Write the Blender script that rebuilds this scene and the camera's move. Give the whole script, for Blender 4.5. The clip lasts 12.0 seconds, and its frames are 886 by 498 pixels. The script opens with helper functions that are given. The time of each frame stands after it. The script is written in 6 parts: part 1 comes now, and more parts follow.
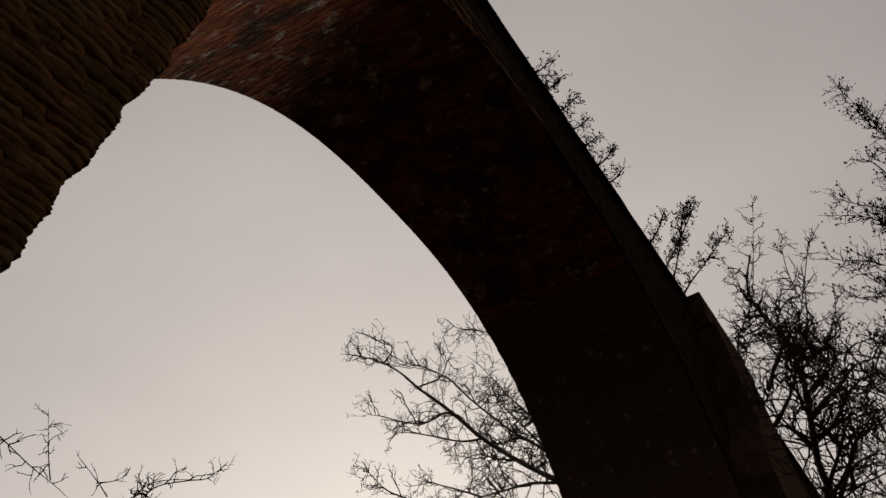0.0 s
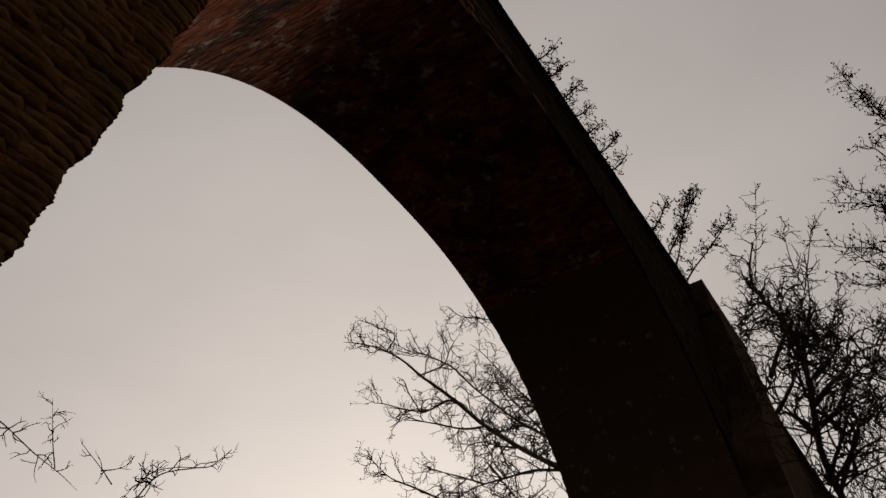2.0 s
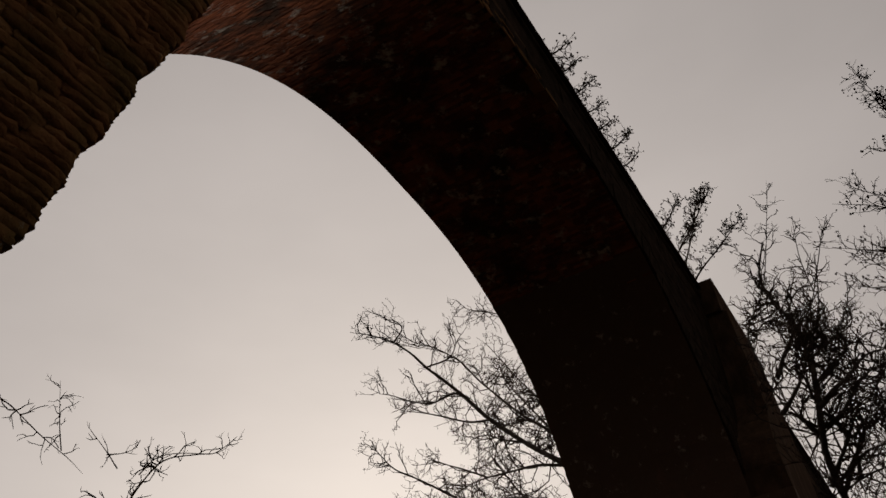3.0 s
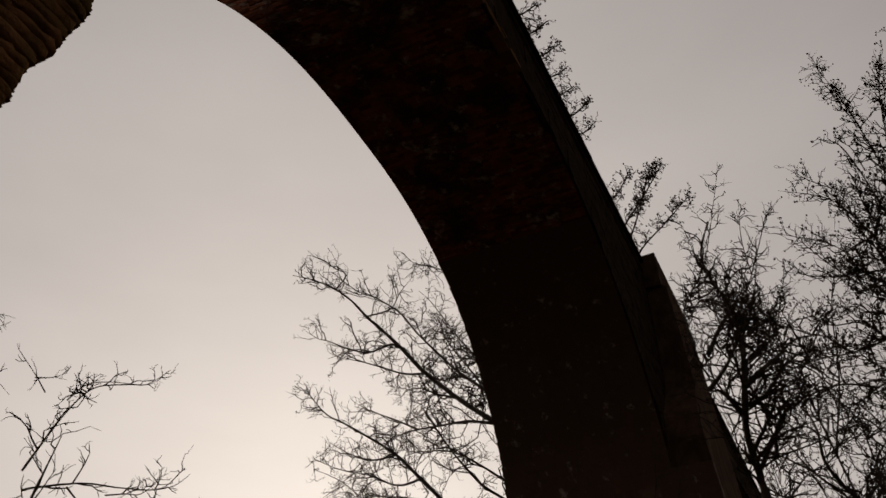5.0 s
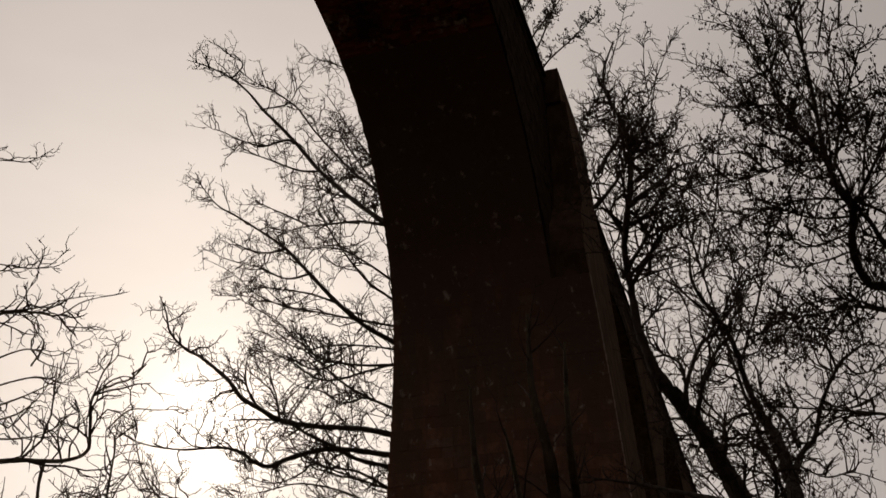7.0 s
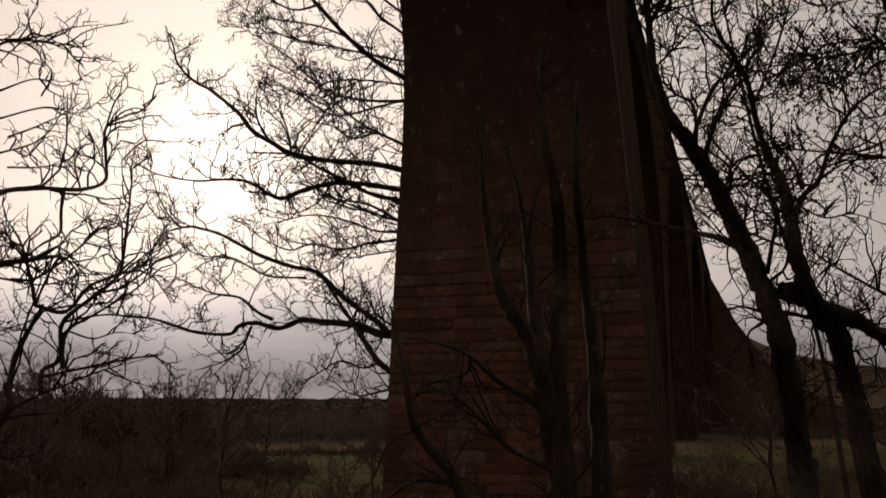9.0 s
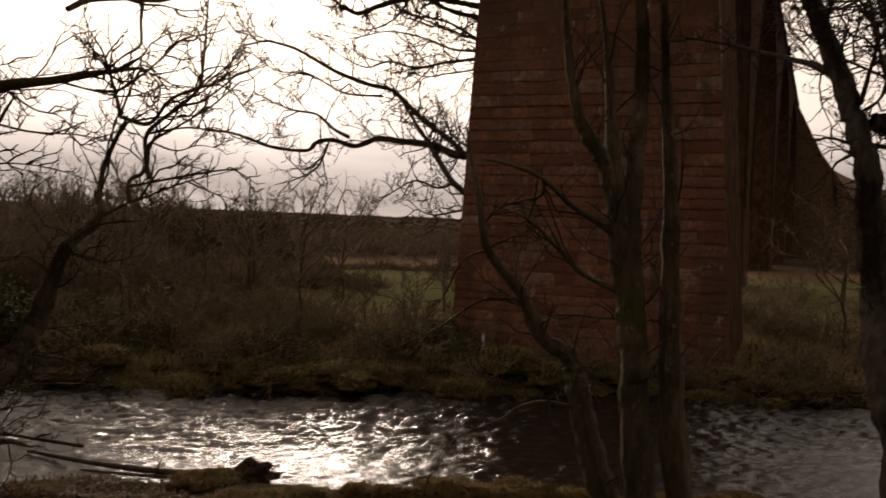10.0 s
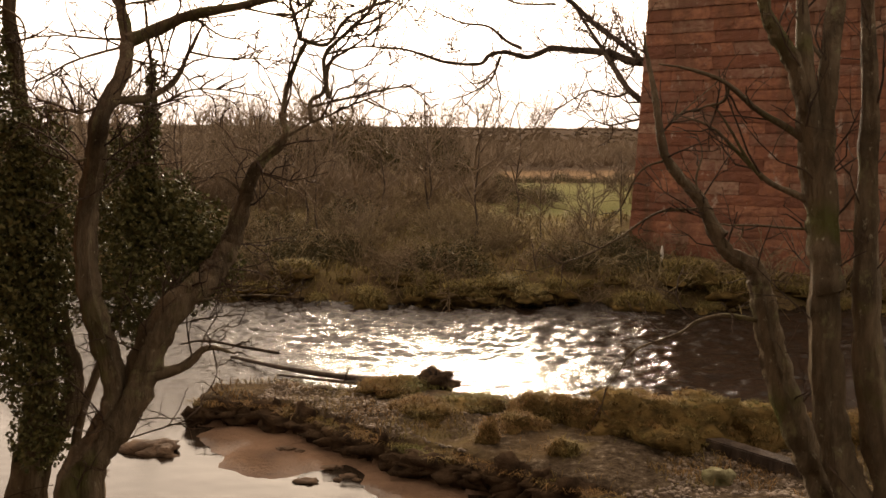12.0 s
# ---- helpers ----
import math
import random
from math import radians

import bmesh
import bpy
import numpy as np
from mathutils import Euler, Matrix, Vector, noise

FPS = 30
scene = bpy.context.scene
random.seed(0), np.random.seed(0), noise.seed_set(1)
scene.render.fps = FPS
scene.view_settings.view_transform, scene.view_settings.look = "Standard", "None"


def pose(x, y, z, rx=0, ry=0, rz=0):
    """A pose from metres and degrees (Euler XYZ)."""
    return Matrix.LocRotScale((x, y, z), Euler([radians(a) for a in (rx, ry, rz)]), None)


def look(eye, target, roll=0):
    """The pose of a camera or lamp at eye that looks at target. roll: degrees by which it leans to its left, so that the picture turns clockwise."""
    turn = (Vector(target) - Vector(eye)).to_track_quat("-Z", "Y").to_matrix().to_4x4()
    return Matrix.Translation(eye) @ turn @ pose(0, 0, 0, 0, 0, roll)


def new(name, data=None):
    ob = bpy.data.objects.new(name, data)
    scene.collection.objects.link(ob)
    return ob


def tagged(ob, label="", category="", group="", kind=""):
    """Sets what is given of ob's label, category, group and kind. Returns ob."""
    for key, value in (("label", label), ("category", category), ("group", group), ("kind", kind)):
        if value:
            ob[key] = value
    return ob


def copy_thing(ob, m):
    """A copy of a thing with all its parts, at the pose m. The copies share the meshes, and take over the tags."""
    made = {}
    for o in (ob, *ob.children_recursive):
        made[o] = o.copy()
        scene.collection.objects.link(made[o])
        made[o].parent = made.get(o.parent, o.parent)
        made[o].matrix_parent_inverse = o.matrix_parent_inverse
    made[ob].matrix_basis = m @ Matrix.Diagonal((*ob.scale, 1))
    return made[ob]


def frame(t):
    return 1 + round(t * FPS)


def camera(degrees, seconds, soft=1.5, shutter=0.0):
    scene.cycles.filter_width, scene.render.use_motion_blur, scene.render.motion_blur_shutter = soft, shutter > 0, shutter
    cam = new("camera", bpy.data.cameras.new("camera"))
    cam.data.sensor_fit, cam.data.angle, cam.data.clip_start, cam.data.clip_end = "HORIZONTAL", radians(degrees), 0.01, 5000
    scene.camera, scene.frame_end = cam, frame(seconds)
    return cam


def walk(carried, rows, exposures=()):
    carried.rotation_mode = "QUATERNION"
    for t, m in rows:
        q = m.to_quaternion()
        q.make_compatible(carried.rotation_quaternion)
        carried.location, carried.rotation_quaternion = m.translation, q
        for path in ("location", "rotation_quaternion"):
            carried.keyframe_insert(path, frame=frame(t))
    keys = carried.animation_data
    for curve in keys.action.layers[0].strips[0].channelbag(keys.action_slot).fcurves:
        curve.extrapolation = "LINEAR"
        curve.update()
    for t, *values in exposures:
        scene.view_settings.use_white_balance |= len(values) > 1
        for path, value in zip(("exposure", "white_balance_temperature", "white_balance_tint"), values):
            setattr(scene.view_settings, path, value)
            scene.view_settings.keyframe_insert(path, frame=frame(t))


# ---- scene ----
EYE = 4.2
cam = camera(51.55, 12.0, soft=1.5, shutter=0.2)
TURNS = [
    (0, 6.09, 42.87, 4.72), (0.5, 5.81, 42.98, 4.69), (1, 5.82, 42.25, 4.70), (1.5, 6.00, 41.98, 4.69),
    (2, 6.28, 42.14, 4.70), (2.5, 6.44, 41.71, 5.45), (2.7, 6.04, 41.71, 4.21), (4.3, 5.30, 41.18, 2.26),
    (4.5, 4.02, 40.26, 1.70), (5, 0.09, 38.51, 1.55), (5.5, -2.28, 36.44, 1.60), (6, -4.62, 33.04, 1.39),
    (6.5, -7.34, 29.40, 0.93), (7, -7.63, 26.08, 1.33), (7.2, -7.87, 24.58, 1.42), (8.8, -7.75, 11.45, 0.34),
    (9, -7.31, 9.76, 0.24), (9.5, -6.98, 2.80, -0.99), (10, -2.80, -1.41, -1.86), (10.5, 5.68, -4.01, -0.79),
    (11, 9.90, -6.10, -0.26), (11.5, 8.81, -6.84, -0.24), (12, 8.00, -7.01, -0.14),
]
walk(cam, [(t, pose(0, 0, EYE, 90 + p, r, y)) for t, y, p, r in TURNS],
     exposures=[(0, 0.06, 7350, 14), (4.5, 0.06, 7350, 14), (6.5, 0.12, 7500, 15), (8.8, 0.2, 7800, 17), (9.5, 0.38, 8000, 18), (10, 1.1, 8600, 18), (10.5, 1.85, 9300, 18), (11, 2.25, 9600, 18), (11.5, 2.6, 9800, 18), (12, 2.92, 9800, 18)])

# ---- light: a veiled low sun behind thin cloud ----
SUN_AZ, SUN_EL = radians(-6.6), radians(14.8)
SUN = Vector((math.sin(SUN_AZ) * math.cos(SUN_EL), math.cos(SUN_AZ) * math.cos(SUN_EL), math.sin(SUN_EL)))


def link(tree, a, b):
    tree.links.new(a, b)


def make_world():
    w = bpy.data.worlds.new("overcast_sky")
    scene.world = w
    w.use_nodes = True
    t = w.node_tree
    t.nodes.clear()
    N = t.nodes.new

    def math_node(op, a, b=None):
        n = N("ShaderNodeMath")
        n.operation = op
        for k, v in ((0, a), (1, b)):
            if v is None:
                continue
            if isinstance(v, (int, float)):
                n.inputs[k].default_value = v
            else:
                link(t, v, n.inputs[k])
        return n.outputs[0]

    tc = N("ShaderNodeTexCoord")
    dot = N("ShaderNodeVectorMath")
    dot.operation = "DOT_PRODUCT"
    dot.inputs[1].default_value = SUN
    link(t, tc.outputs["Generated"], dot.inputs[0])
    c = math_node("MAXIMUM", dot.outputs["Value"], 0.0)
    noise_t = N("ShaderNodeTexNoise")
    noise_t.inputs["Scale"].default_value = 2.2
    noise_t.inputs["Detail"].default_value = 5
    mp = N("ShaderNodeMapping")
    mp.inputs["Scale"].default_value = (1, 1, 2.6)
    link(t, tc.outputs["Generated"], mp.inputs["Vector"])
    link(t, mp.outputs["Vector"], noise_t.inputs["Vector"])
    cloud = math_node("ADD", math_node("MULTIPLY", math_node("SUBTRACT", noise_t.outputs["Fac"], 0.5), 0.35), 1.0)
    glow = math_node("ADD", math_node("MULTIPLY", math_node("POWER", c, 5.0), 0.43),
                     math_node("ADD", math_node("MULTIPLY", math_node("POWER", c, 40.0), 0.22),
                               math_node("MULTIPLY", math_node("POWER", c, 700.0), 0.6)))
    # the cloud thickens away from the sun
    thick = N("ShaderNodeMapRange")
    thick.interpolation_type = "SMOOTHSTEP"
    thick.inputs["From Min"].default_value = -0.45
    thick.inputs["From Max"].default_value = 0.75
    thick.inputs["To Min"].default_value = 0.115
    thick.inputs["To Max"].default_value = 0.28
    link(t, dot.outputs["Value"], thick.inputs["Value"])
    val = math_node("MULTIPLY", math_node("ADD", glow, thick.outputs[0]), cloud)
    # grey cloud bank low over the hills
    sep = N("ShaderNodeSeparateXYZ")
    link(t, tc.outputs["Generated"], sep.inputs[0])
    band = N("ShaderNodeMapRange")
    band.interpolation_type = "SMOOTHSTEP"
    band.inputs["From Min"].default_value = 0.03
    band.inputs["From Max"].default_value = 0.155
    band.inputs["To Min"].default_value = 0.36
    band.inputs["To Max"].default_value = 1.0
    link(t, math_node("ADD", sep.outputs["Z"], math_node("MULTIPLY", math_node("SUBTRACT", noise_t.outputs["Fac"], 0.5), 0.1)), band.inputs["Value"])
    val = math_node("MULTIPLY", val, band.outputs[0])
    # long streaks of cloud within that bank
    streaks = N("ShaderNodeTexNoise")
    streaks.inputs["Scale"].default_value = 3.0
    streaks.inputs["Detail"].default_value = 6
    flat = N("ShaderNodeMapping")
    flat.inputs["Scale"].default_value = (1, 1, 8)
    link(t, tc.outputs["Generated"], flat.inputs["Vector"])
    link(t, flat.outputs["Vector"], streaks.inputs["Vector"])
    depth = math_node("MULTIPLY", math_node("SUBTRACT", 1.0, band.outputs[0]), 2.2)
    val = math_node("MULTIPLY", val, math_node("ADD", 1.0, math_node("MULTIPLY", math_node("SUBTRACT", streaks.outputs["Fac"], 0.47), depth)))
    tint = N("ShaderNodeMixRGB")
    tint.inputs[1].default_value = (0.947, 0.936, 0.972, 1)
    tint.inputs[2].default_value = (1.035, 1.0, 0.968, 1)
    link(t, math_node("MULTIPLY", math_node("POWER", c, 9.0), math_node("POWER", band.outputs[0], 4.0)), tint.inputs[0])
    # a clear-air sky underlies the cloud
    sky = N("ShaderNodeTexSky")
    sky.sky_type = "NISHITA"
    sky.sun_disc = False
    sky.sun_elevation = SUN_EL
    sky.sun_rotation = SUN_AZ
    bg = N("ShaderNodeBackground")
    # the low bank of cloud is cooler grey
    cool = N("ShaderNodeMixRGB")
    cool.inputs[2].default_value = (0.88, 0.915, 1.07, 1)
    link(t, math_node("SUBTRACT", 1.0, band.outputs[0]), cool.inputs[0])
    link(t, tint.outputs[0], cool.inputs[1])
    link(t, cool.outputs[0], bg.inputs["Color"])
    link(t, val, bg.inputs["Strength"])
    bg2 = N("ShaderNodeBackground")
    link(t, sky.outputs[0], bg2.inputs["Color"])
    bg2.inputs["Strength"].default_value = 0.0004
    add = N("ShaderNodeAddShader")
    out = N("ShaderNodeOutputWorld")
    link(t, bg.outputs[0], add.inputs[0])
    link(t, bg2.outputs[0], add.inputs[1])
    link(t, add.outputs[0], out.inputs["Surface"])


make_world()
sun_lamp = bpy.data.lights.new("sun", "SUN")
sun_lamp.energy, sun_lamp.angle, sun_lamp.color = 0.9, radians(11), (1.0, 0.99, 0.98)
sun = new("sun", sun_lamp)
sun.matrix_world = look(SUN * 100, (0, 0, 0))


# ---- materials ----
class Mat:
    """A node material with a principled shader, built up by short calls."""

    def __init__(self, name, rough=0.9, spec=0.3):
        self.m = bpy.data.materials.new(name)
        self.m.use_nodes = True
        self.t = self.m.node_tree
        self.b = self.t.nodes["Principled BSDF"]
        self.b.inputs["Roughness"].default_value = rough
        self.b.inputs["Specular IOR Level"].default_value = spec
        self.tc = self.t.nodes.new("ShaderNodeTexCoord")
        self.geo = self.t.nodes.new("ShaderNodeNewGeometry")

    def noise(self, scale, detail=4, stretch=(1, 1, 1), rough=0.55, turn=0.0, world=True):
        mp = self.t.nodes.new("ShaderNodeMapping")
        mp.inputs["Scale"].default_value = stretch
        mp.inputs["Rotation"].default_value = (0, 0, turn)
        link(self.t, self.geo.outputs["Position"] if world else self.tc.outputs["Object"], mp.inputs["Vector"])
        n = self.t.nodes.new("ShaderNodeTexNoise")
        n.inputs["Scale"].default_value = scale
        n.inputs["Detail"].default_value = detail
        n.inputs["Roughness"].default_value = rough
        link(self.t, mp.outputs["Vector"], n.inputs["Vector"])
        return n.outputs["Fac"]

    def ramp(self, fac, stops):
        r = self.t.nodes.new("ShaderNodeValToRGB")
        e = r.color_ramp.elements
        while len(e) < len(stops):
            e.new(0.5)
        for k, (p, c) in enumerate(stops):
            e[k].position = p
            e[k].color = (*c, 1) if len(c) == 3 else c
        link(self.t, fac, r.inputs["Fac"])
        return r.outputs["Color"]

    def grey(self, fac, lo, hi):
        r = self.t.nodes.new("ShaderNodeMapRange")
        r.inputs["From Min"].default_value = lo
        r.inputs["From Max"].default_value = hi
        link(self.t, fac, r.inputs["Value"])
        return r.outputs[0]

    def mix(self, fac, a, b, mode="MIX"):
        n = self.t.nodes.new("ShaderNodeMixRGB")
        n.blend_type = mode
        for k, v in ((0, fac), (1, a), (2, b)):
            if isinstance(v, (int, float)):
                n.inputs[k].default_value = v
            elif isinstance(v, tuple):
                n.inputs[k].default_value = (*v, 1)
            else:
                link(self.t, v, n.inputs[k])
        return n.outputs[0]

    def random(self, island=False):
        if island:
            return self.geo.outputs["Random Per Island"]
        return self.t.nodes.new("ShaderNodeObjectInfo").outputs["Random"]

    def color(self, c):
        link(self.t, c, self.b.inputs["Base Color"])
        return self

    def rough(self, fac, lo, hi):
        r = self.t.nodes.new("ShaderNodeMapRange")
        r.inputs["To Min"].default_value = lo
        r.inputs["To Max"].default_value = hi
        link(self.t, fac, r.inputs["Value"])
        link(self.t, r.outputs[0], self.b.inputs["Roughness"])
        return self

    def bump(self, fac, dist, strength=1.0):
        n = self.t.nodes.new("ShaderNodeBump")
        n.inputs["Distance"].default_value = dist
        n.inputs["Strength"].default_value = strength
        link(self.t, fac, n.inputs["Height"])
        if self.b.inputs["Normal"].is_linked:
            link(self.t, self.b.inputs["Normal"].links[0].from_socket, n.inputs["Normal"])
        link(self.t, n.outputs[0], self.b.inputs["Normal"])
        return self


def stone_mat(name, island):
    s = Mat(name, 0.9, 0.25)
    per = s.ramp(s.random(island), [(0.0, (0.13, 0.052, 0.032)), (0.3, (0.25, 0.10, 0.058)), (0.65, (0.36, 0.16, 0.096)), (0.88, (0.22, 0.12, 0.085)), (1.0, (0.44, 0.29, 0.21))])
    c = s.mix(s.grey(s.noise(7, 6), 0.35, 0.7), per, (0.20, 0.085, 0.06), "MIX")
    c = s.mix(s.grey(s.noise(0.45, 4, (1, 1, 0.35)), 0.48, 0.72), c, (0.10, 0.06, 0.045))
    # upper stone is painted darker for the shade there, in ragged downward streaks
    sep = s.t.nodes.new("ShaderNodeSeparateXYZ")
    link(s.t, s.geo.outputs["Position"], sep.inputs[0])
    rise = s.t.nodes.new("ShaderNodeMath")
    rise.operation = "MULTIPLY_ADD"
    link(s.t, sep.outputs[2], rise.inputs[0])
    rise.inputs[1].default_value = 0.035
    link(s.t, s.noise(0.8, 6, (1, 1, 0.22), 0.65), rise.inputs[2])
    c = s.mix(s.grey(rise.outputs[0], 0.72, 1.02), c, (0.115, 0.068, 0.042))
    c = s.mix(s.grey(s.noise(2.4, 7, (1, 1, 0.8), 0.7), 0.6, 0.72), c, (0.44, 0.36, 0.30))
    c = s.mix(s.grey(s.noise(11, 5, (1, 1, 1.4), 0.7), 0.66, 0.74), c, (0.5, 0.42, 0.36))
    c = s.mix(s.grey(s.noise(1.2, 5, (1, 1, 0.18)), 0.55, 0.72), c, (0.11, 0.065, 0.042))
    s.color(c).bump(s.noise(24, 5), 0.02).bump(s.noise(5, 4), 0.05)
    return s.m


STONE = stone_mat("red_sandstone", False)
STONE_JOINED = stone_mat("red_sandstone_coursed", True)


# Darker copy of the sandstone, so faces that caught skylight stay in shade.
def deep_shade_stone():
    s = Mat("deep_shade_sandstone", 0.95, 0.08)
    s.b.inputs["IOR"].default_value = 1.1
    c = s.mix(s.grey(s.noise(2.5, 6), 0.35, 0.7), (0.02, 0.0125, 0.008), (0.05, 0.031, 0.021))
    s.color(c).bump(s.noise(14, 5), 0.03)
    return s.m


DEEP_SHADE_STONE = deep_shade_stone()


# Sandstone again, toned down to hold piers and spandrels in painted shade.
def shaded_stone(name):
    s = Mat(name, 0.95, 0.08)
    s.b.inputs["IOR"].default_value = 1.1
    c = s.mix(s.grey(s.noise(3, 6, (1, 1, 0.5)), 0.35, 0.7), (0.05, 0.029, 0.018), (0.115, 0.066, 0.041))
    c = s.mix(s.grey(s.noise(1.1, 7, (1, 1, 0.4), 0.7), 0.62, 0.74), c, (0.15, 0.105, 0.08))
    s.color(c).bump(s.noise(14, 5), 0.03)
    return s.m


def olive_brown_stone(name, island):
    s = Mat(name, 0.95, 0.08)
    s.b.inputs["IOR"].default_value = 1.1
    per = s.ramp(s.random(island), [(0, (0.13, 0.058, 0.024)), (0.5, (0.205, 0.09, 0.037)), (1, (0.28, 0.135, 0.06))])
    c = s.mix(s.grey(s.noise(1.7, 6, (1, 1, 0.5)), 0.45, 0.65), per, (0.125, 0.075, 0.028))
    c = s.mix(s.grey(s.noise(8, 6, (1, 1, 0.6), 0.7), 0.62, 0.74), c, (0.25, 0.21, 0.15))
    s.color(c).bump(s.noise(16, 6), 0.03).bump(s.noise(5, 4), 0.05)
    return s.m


OLIVE_BROWN = olive_brown_stone("olive_brown_sandstone", False)
OLIVE_BROWN_JOINED = olive_brown_stone("olive_brown_courses", True)
SHADED_STONE = shaded_stone("shaded_sandstone")


def brick_lining():
    s = Mat("brick_vault", 0.9, 0.08)
    s.b.inputs["IOR"].default_value = 1.1
    per = s.ramp(s.random(True), [(0, (0.11, 0.036, 0.018)), (0.5, (0.22, 0.066, 0.03)), (1, (0.34, 0.11, 0.05))])
    c = s.mix(s.grey(s.noise(0.9, 6, (1, 1, 1), 0.65), 0.46, 0.62), per, (0.055, 0.034, 0.024))
    c = s.mix(s.grey(s.noise(1.9, 8, (1, 1, 1), 0.75), 0.56, 0.66), c, (0.50, 0.44, 0.38))
    s.color(c).bump(s.noise(20), 0.015).bump(s.noise(4, 5), 0.05)
    s.rough(s.noise(2.2, 4), 0.65, 0.98)
    return s.m


BRICK = brick_lining()


def bark_mat(name, a, b, lichen=0.0):
    s = Mat(name, 0.9, 0.15)
    c = s.mix(s.grey(s.noise(11, 6, (1, 1, 0.22), 0.65), 0.32, 0.68), a, b)
    c = s.mix(s.grey(s.noise(2.2, 5), 0.5, 0.75), c, tuple(0.55 * k for k in a))
    if lichen:
        c = s.mix(s.grey(s.noise(6, 7, (1, 1, 0.6), 0.7), 0.66 - lichen, 0.7), c, (0.19, 0.18, 0.10))
        c = s.mix(s.grey(s.noise(1.6, 4), 0.56, 0.7), c, (0.085, 0.085, 0.03))
        c = s.mix(s.grey(s.noise(21, 6, (1, 1, 0.7), 0.7), 0.62, 0.7), c, (0.28, 0.26, 0.19))
    s.color(c).bump(s.noise(34, 6, (1, 1, 0.18), 0.7), 0.035).bump(s.noise(7, 4, (1, 1, 0.4)), 0.05)
    return s.m


BARK = bark_mat("grey_brown_bark", (0.05, 0.037, 0.028), (0.125, 0.098, 0.076))
BARK_NEAR = bark_mat("lichened_bark", (0.068, 0.05, 0.032), (0.175, 0.133, 0.088), 0.09)
TWIG = bark_mat("twig_bark", (0.045, 0.03, 0.022), (0.10, 0.068, 0.05))
DRY = bark_mat("dry_brown_stems", (0.16, 0.112, 0.07), (0.29, 0.21, 0.135))
FAR_TWIGS = bark_mat("distant_twigs", (0.155, 0.116, 0.082), (0.285, 0.214, 0.153))
HEDGE = bark_mat("hedge_stems", (0.165, 0.125, 0.074), (0.32, 0.245, 0.145))
BRACKEN = bark_mat("dead_bracken", (0.11, 0.068, 0.04), (0.21, 0.13, 0.075))
DRIFT = bark_mat("wet_driftwood", (0.025, 0.017, 0.012), (0.075, 0.052, 0.038))


def ground_mat():
    s = Mat("bank_earth_and_grass", 0.95, 0.06)
    s.b.inputs["IOR"].default_value = 1.02
    sep = s.t.nodes.new("ShaderNodeSeparateXYZ")
    link(s.t, s.geo.outputs["Position"], sep.inputs[0])
    nrm = s.t.nodes.new("ShaderNodeSeparateXYZ")
    link(s.t, s.geo.outputs["Normal"], nrm.inputs[0])
    x, y, z = sep.outputs[0], sep.outputs[1], sep.outputs[2]

    def both(a, b):
        n = s.t.nodes.new("ShaderNodeMath")
        n.operation = "MULTIPLY"
        link(s.t, a, n.inputs[0])
        link(s.t, b, n.inputs[1])
        return n.outputs[0]
    c = s.ramp(s.noise(1.3, 8, (1, 1, 1), 0.68), [(0.3, (0.05, 0.034, 0.02)), (0.46, (0.10, 0.068, 0.038)), (0.58, (0.125, 0.092, 0.046)), (0.75, (0.08, 0.072, 0.028))])
    # pasture, a strip of rough brown grazing, then wooded slopes
    field = s.mix(s.grey(s.noise(0.12, 5), 0.35, 0.7), (0.09, 0.088, 0.038), (0.125, 0.114, 0.054))
    rough = s.mix(s.grey(s.noise(0.2, 5), 0.35, 0.7), (0.11, 0.07, 0.042), (0.16, 0.104, 0.062))
    wood = s.mix(s.grey(s.noise(0.09, 8, (1, 0.35, 1), 0.7), 0.35, 0.65), (0.035, 0.025, 0.018), (0.07, 0.048, 0.035))
    lane = s.t.nodes.new("ShaderNodeMath")
    lane.operation = "MULTIPLY_ADD"
    link(s.t, y, lane.inputs[0])
    lane.inputs[1].default_value = 0.085
    link(s.t, x, lane.inputs[2])
    ragged = s.t.nodes.new("ShaderNodeMath")
    ragged.operation = "MULTIPLY_ADD"
    link(s.t, s.noise(0.3, 5), ragged.inputs[0])
    ragged.inputs[1].default_value = 7.0
    link(s.t, lane.outputs[0], ragged.inputs[2])
    beside = s.grey(ragged.outputs[0], 3.2, 4.2)
    scrub = s.mix(s.grey(s.noise(0.35, 6), 0.42, 0.62), (0.10, 0.074, 0.045), (0.165, 0.13, 0.064))
    c = s.mix(s.grey(y, 26, 31), c, scrub)
    c = s.mix(both(beside, s.grey(y, 32, 34)), c, field)
    c = s.mix(both(beside, s.grey(y, 56, 60)), c, rough)
    c = s.mix(s.grey(y, 72, 78), c, wood)
    grit = s.ramp(s.noise(9, 7, (1, 1, 1), 0.7), [(0.32, (0.022, 0.016, 0.011)), (0.5, (0.06, 0.044, 0.03)), (0.62, (0.10, 0.078, 0.056)), (0.70, (0.28, 0.23, 0.18))])
    patch = both(s.grey(y, 16, 15), s.grey(s.noise(0.9, 5), 0.7, 0.52))
    c = s.mix(patch, c, grit)
    # bare sandy shore low down, dark soil where the bank is cut steep
    sand = s.mix(s.grey(s.noise(1.1, 6), 0.38, 0.66), (0.165, 0.102, 0.068), (0.085, 0.053, 0.036))
    low = both(s.grey(z, 0.13, 0.07), s.grey(y, 15.0, 14.2))
    c = s.mix(low, c, sand)
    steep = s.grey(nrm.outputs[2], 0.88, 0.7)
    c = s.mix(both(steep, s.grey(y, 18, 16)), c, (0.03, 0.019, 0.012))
    s.color(c).bump(s.noise(14, 6), 0.06)
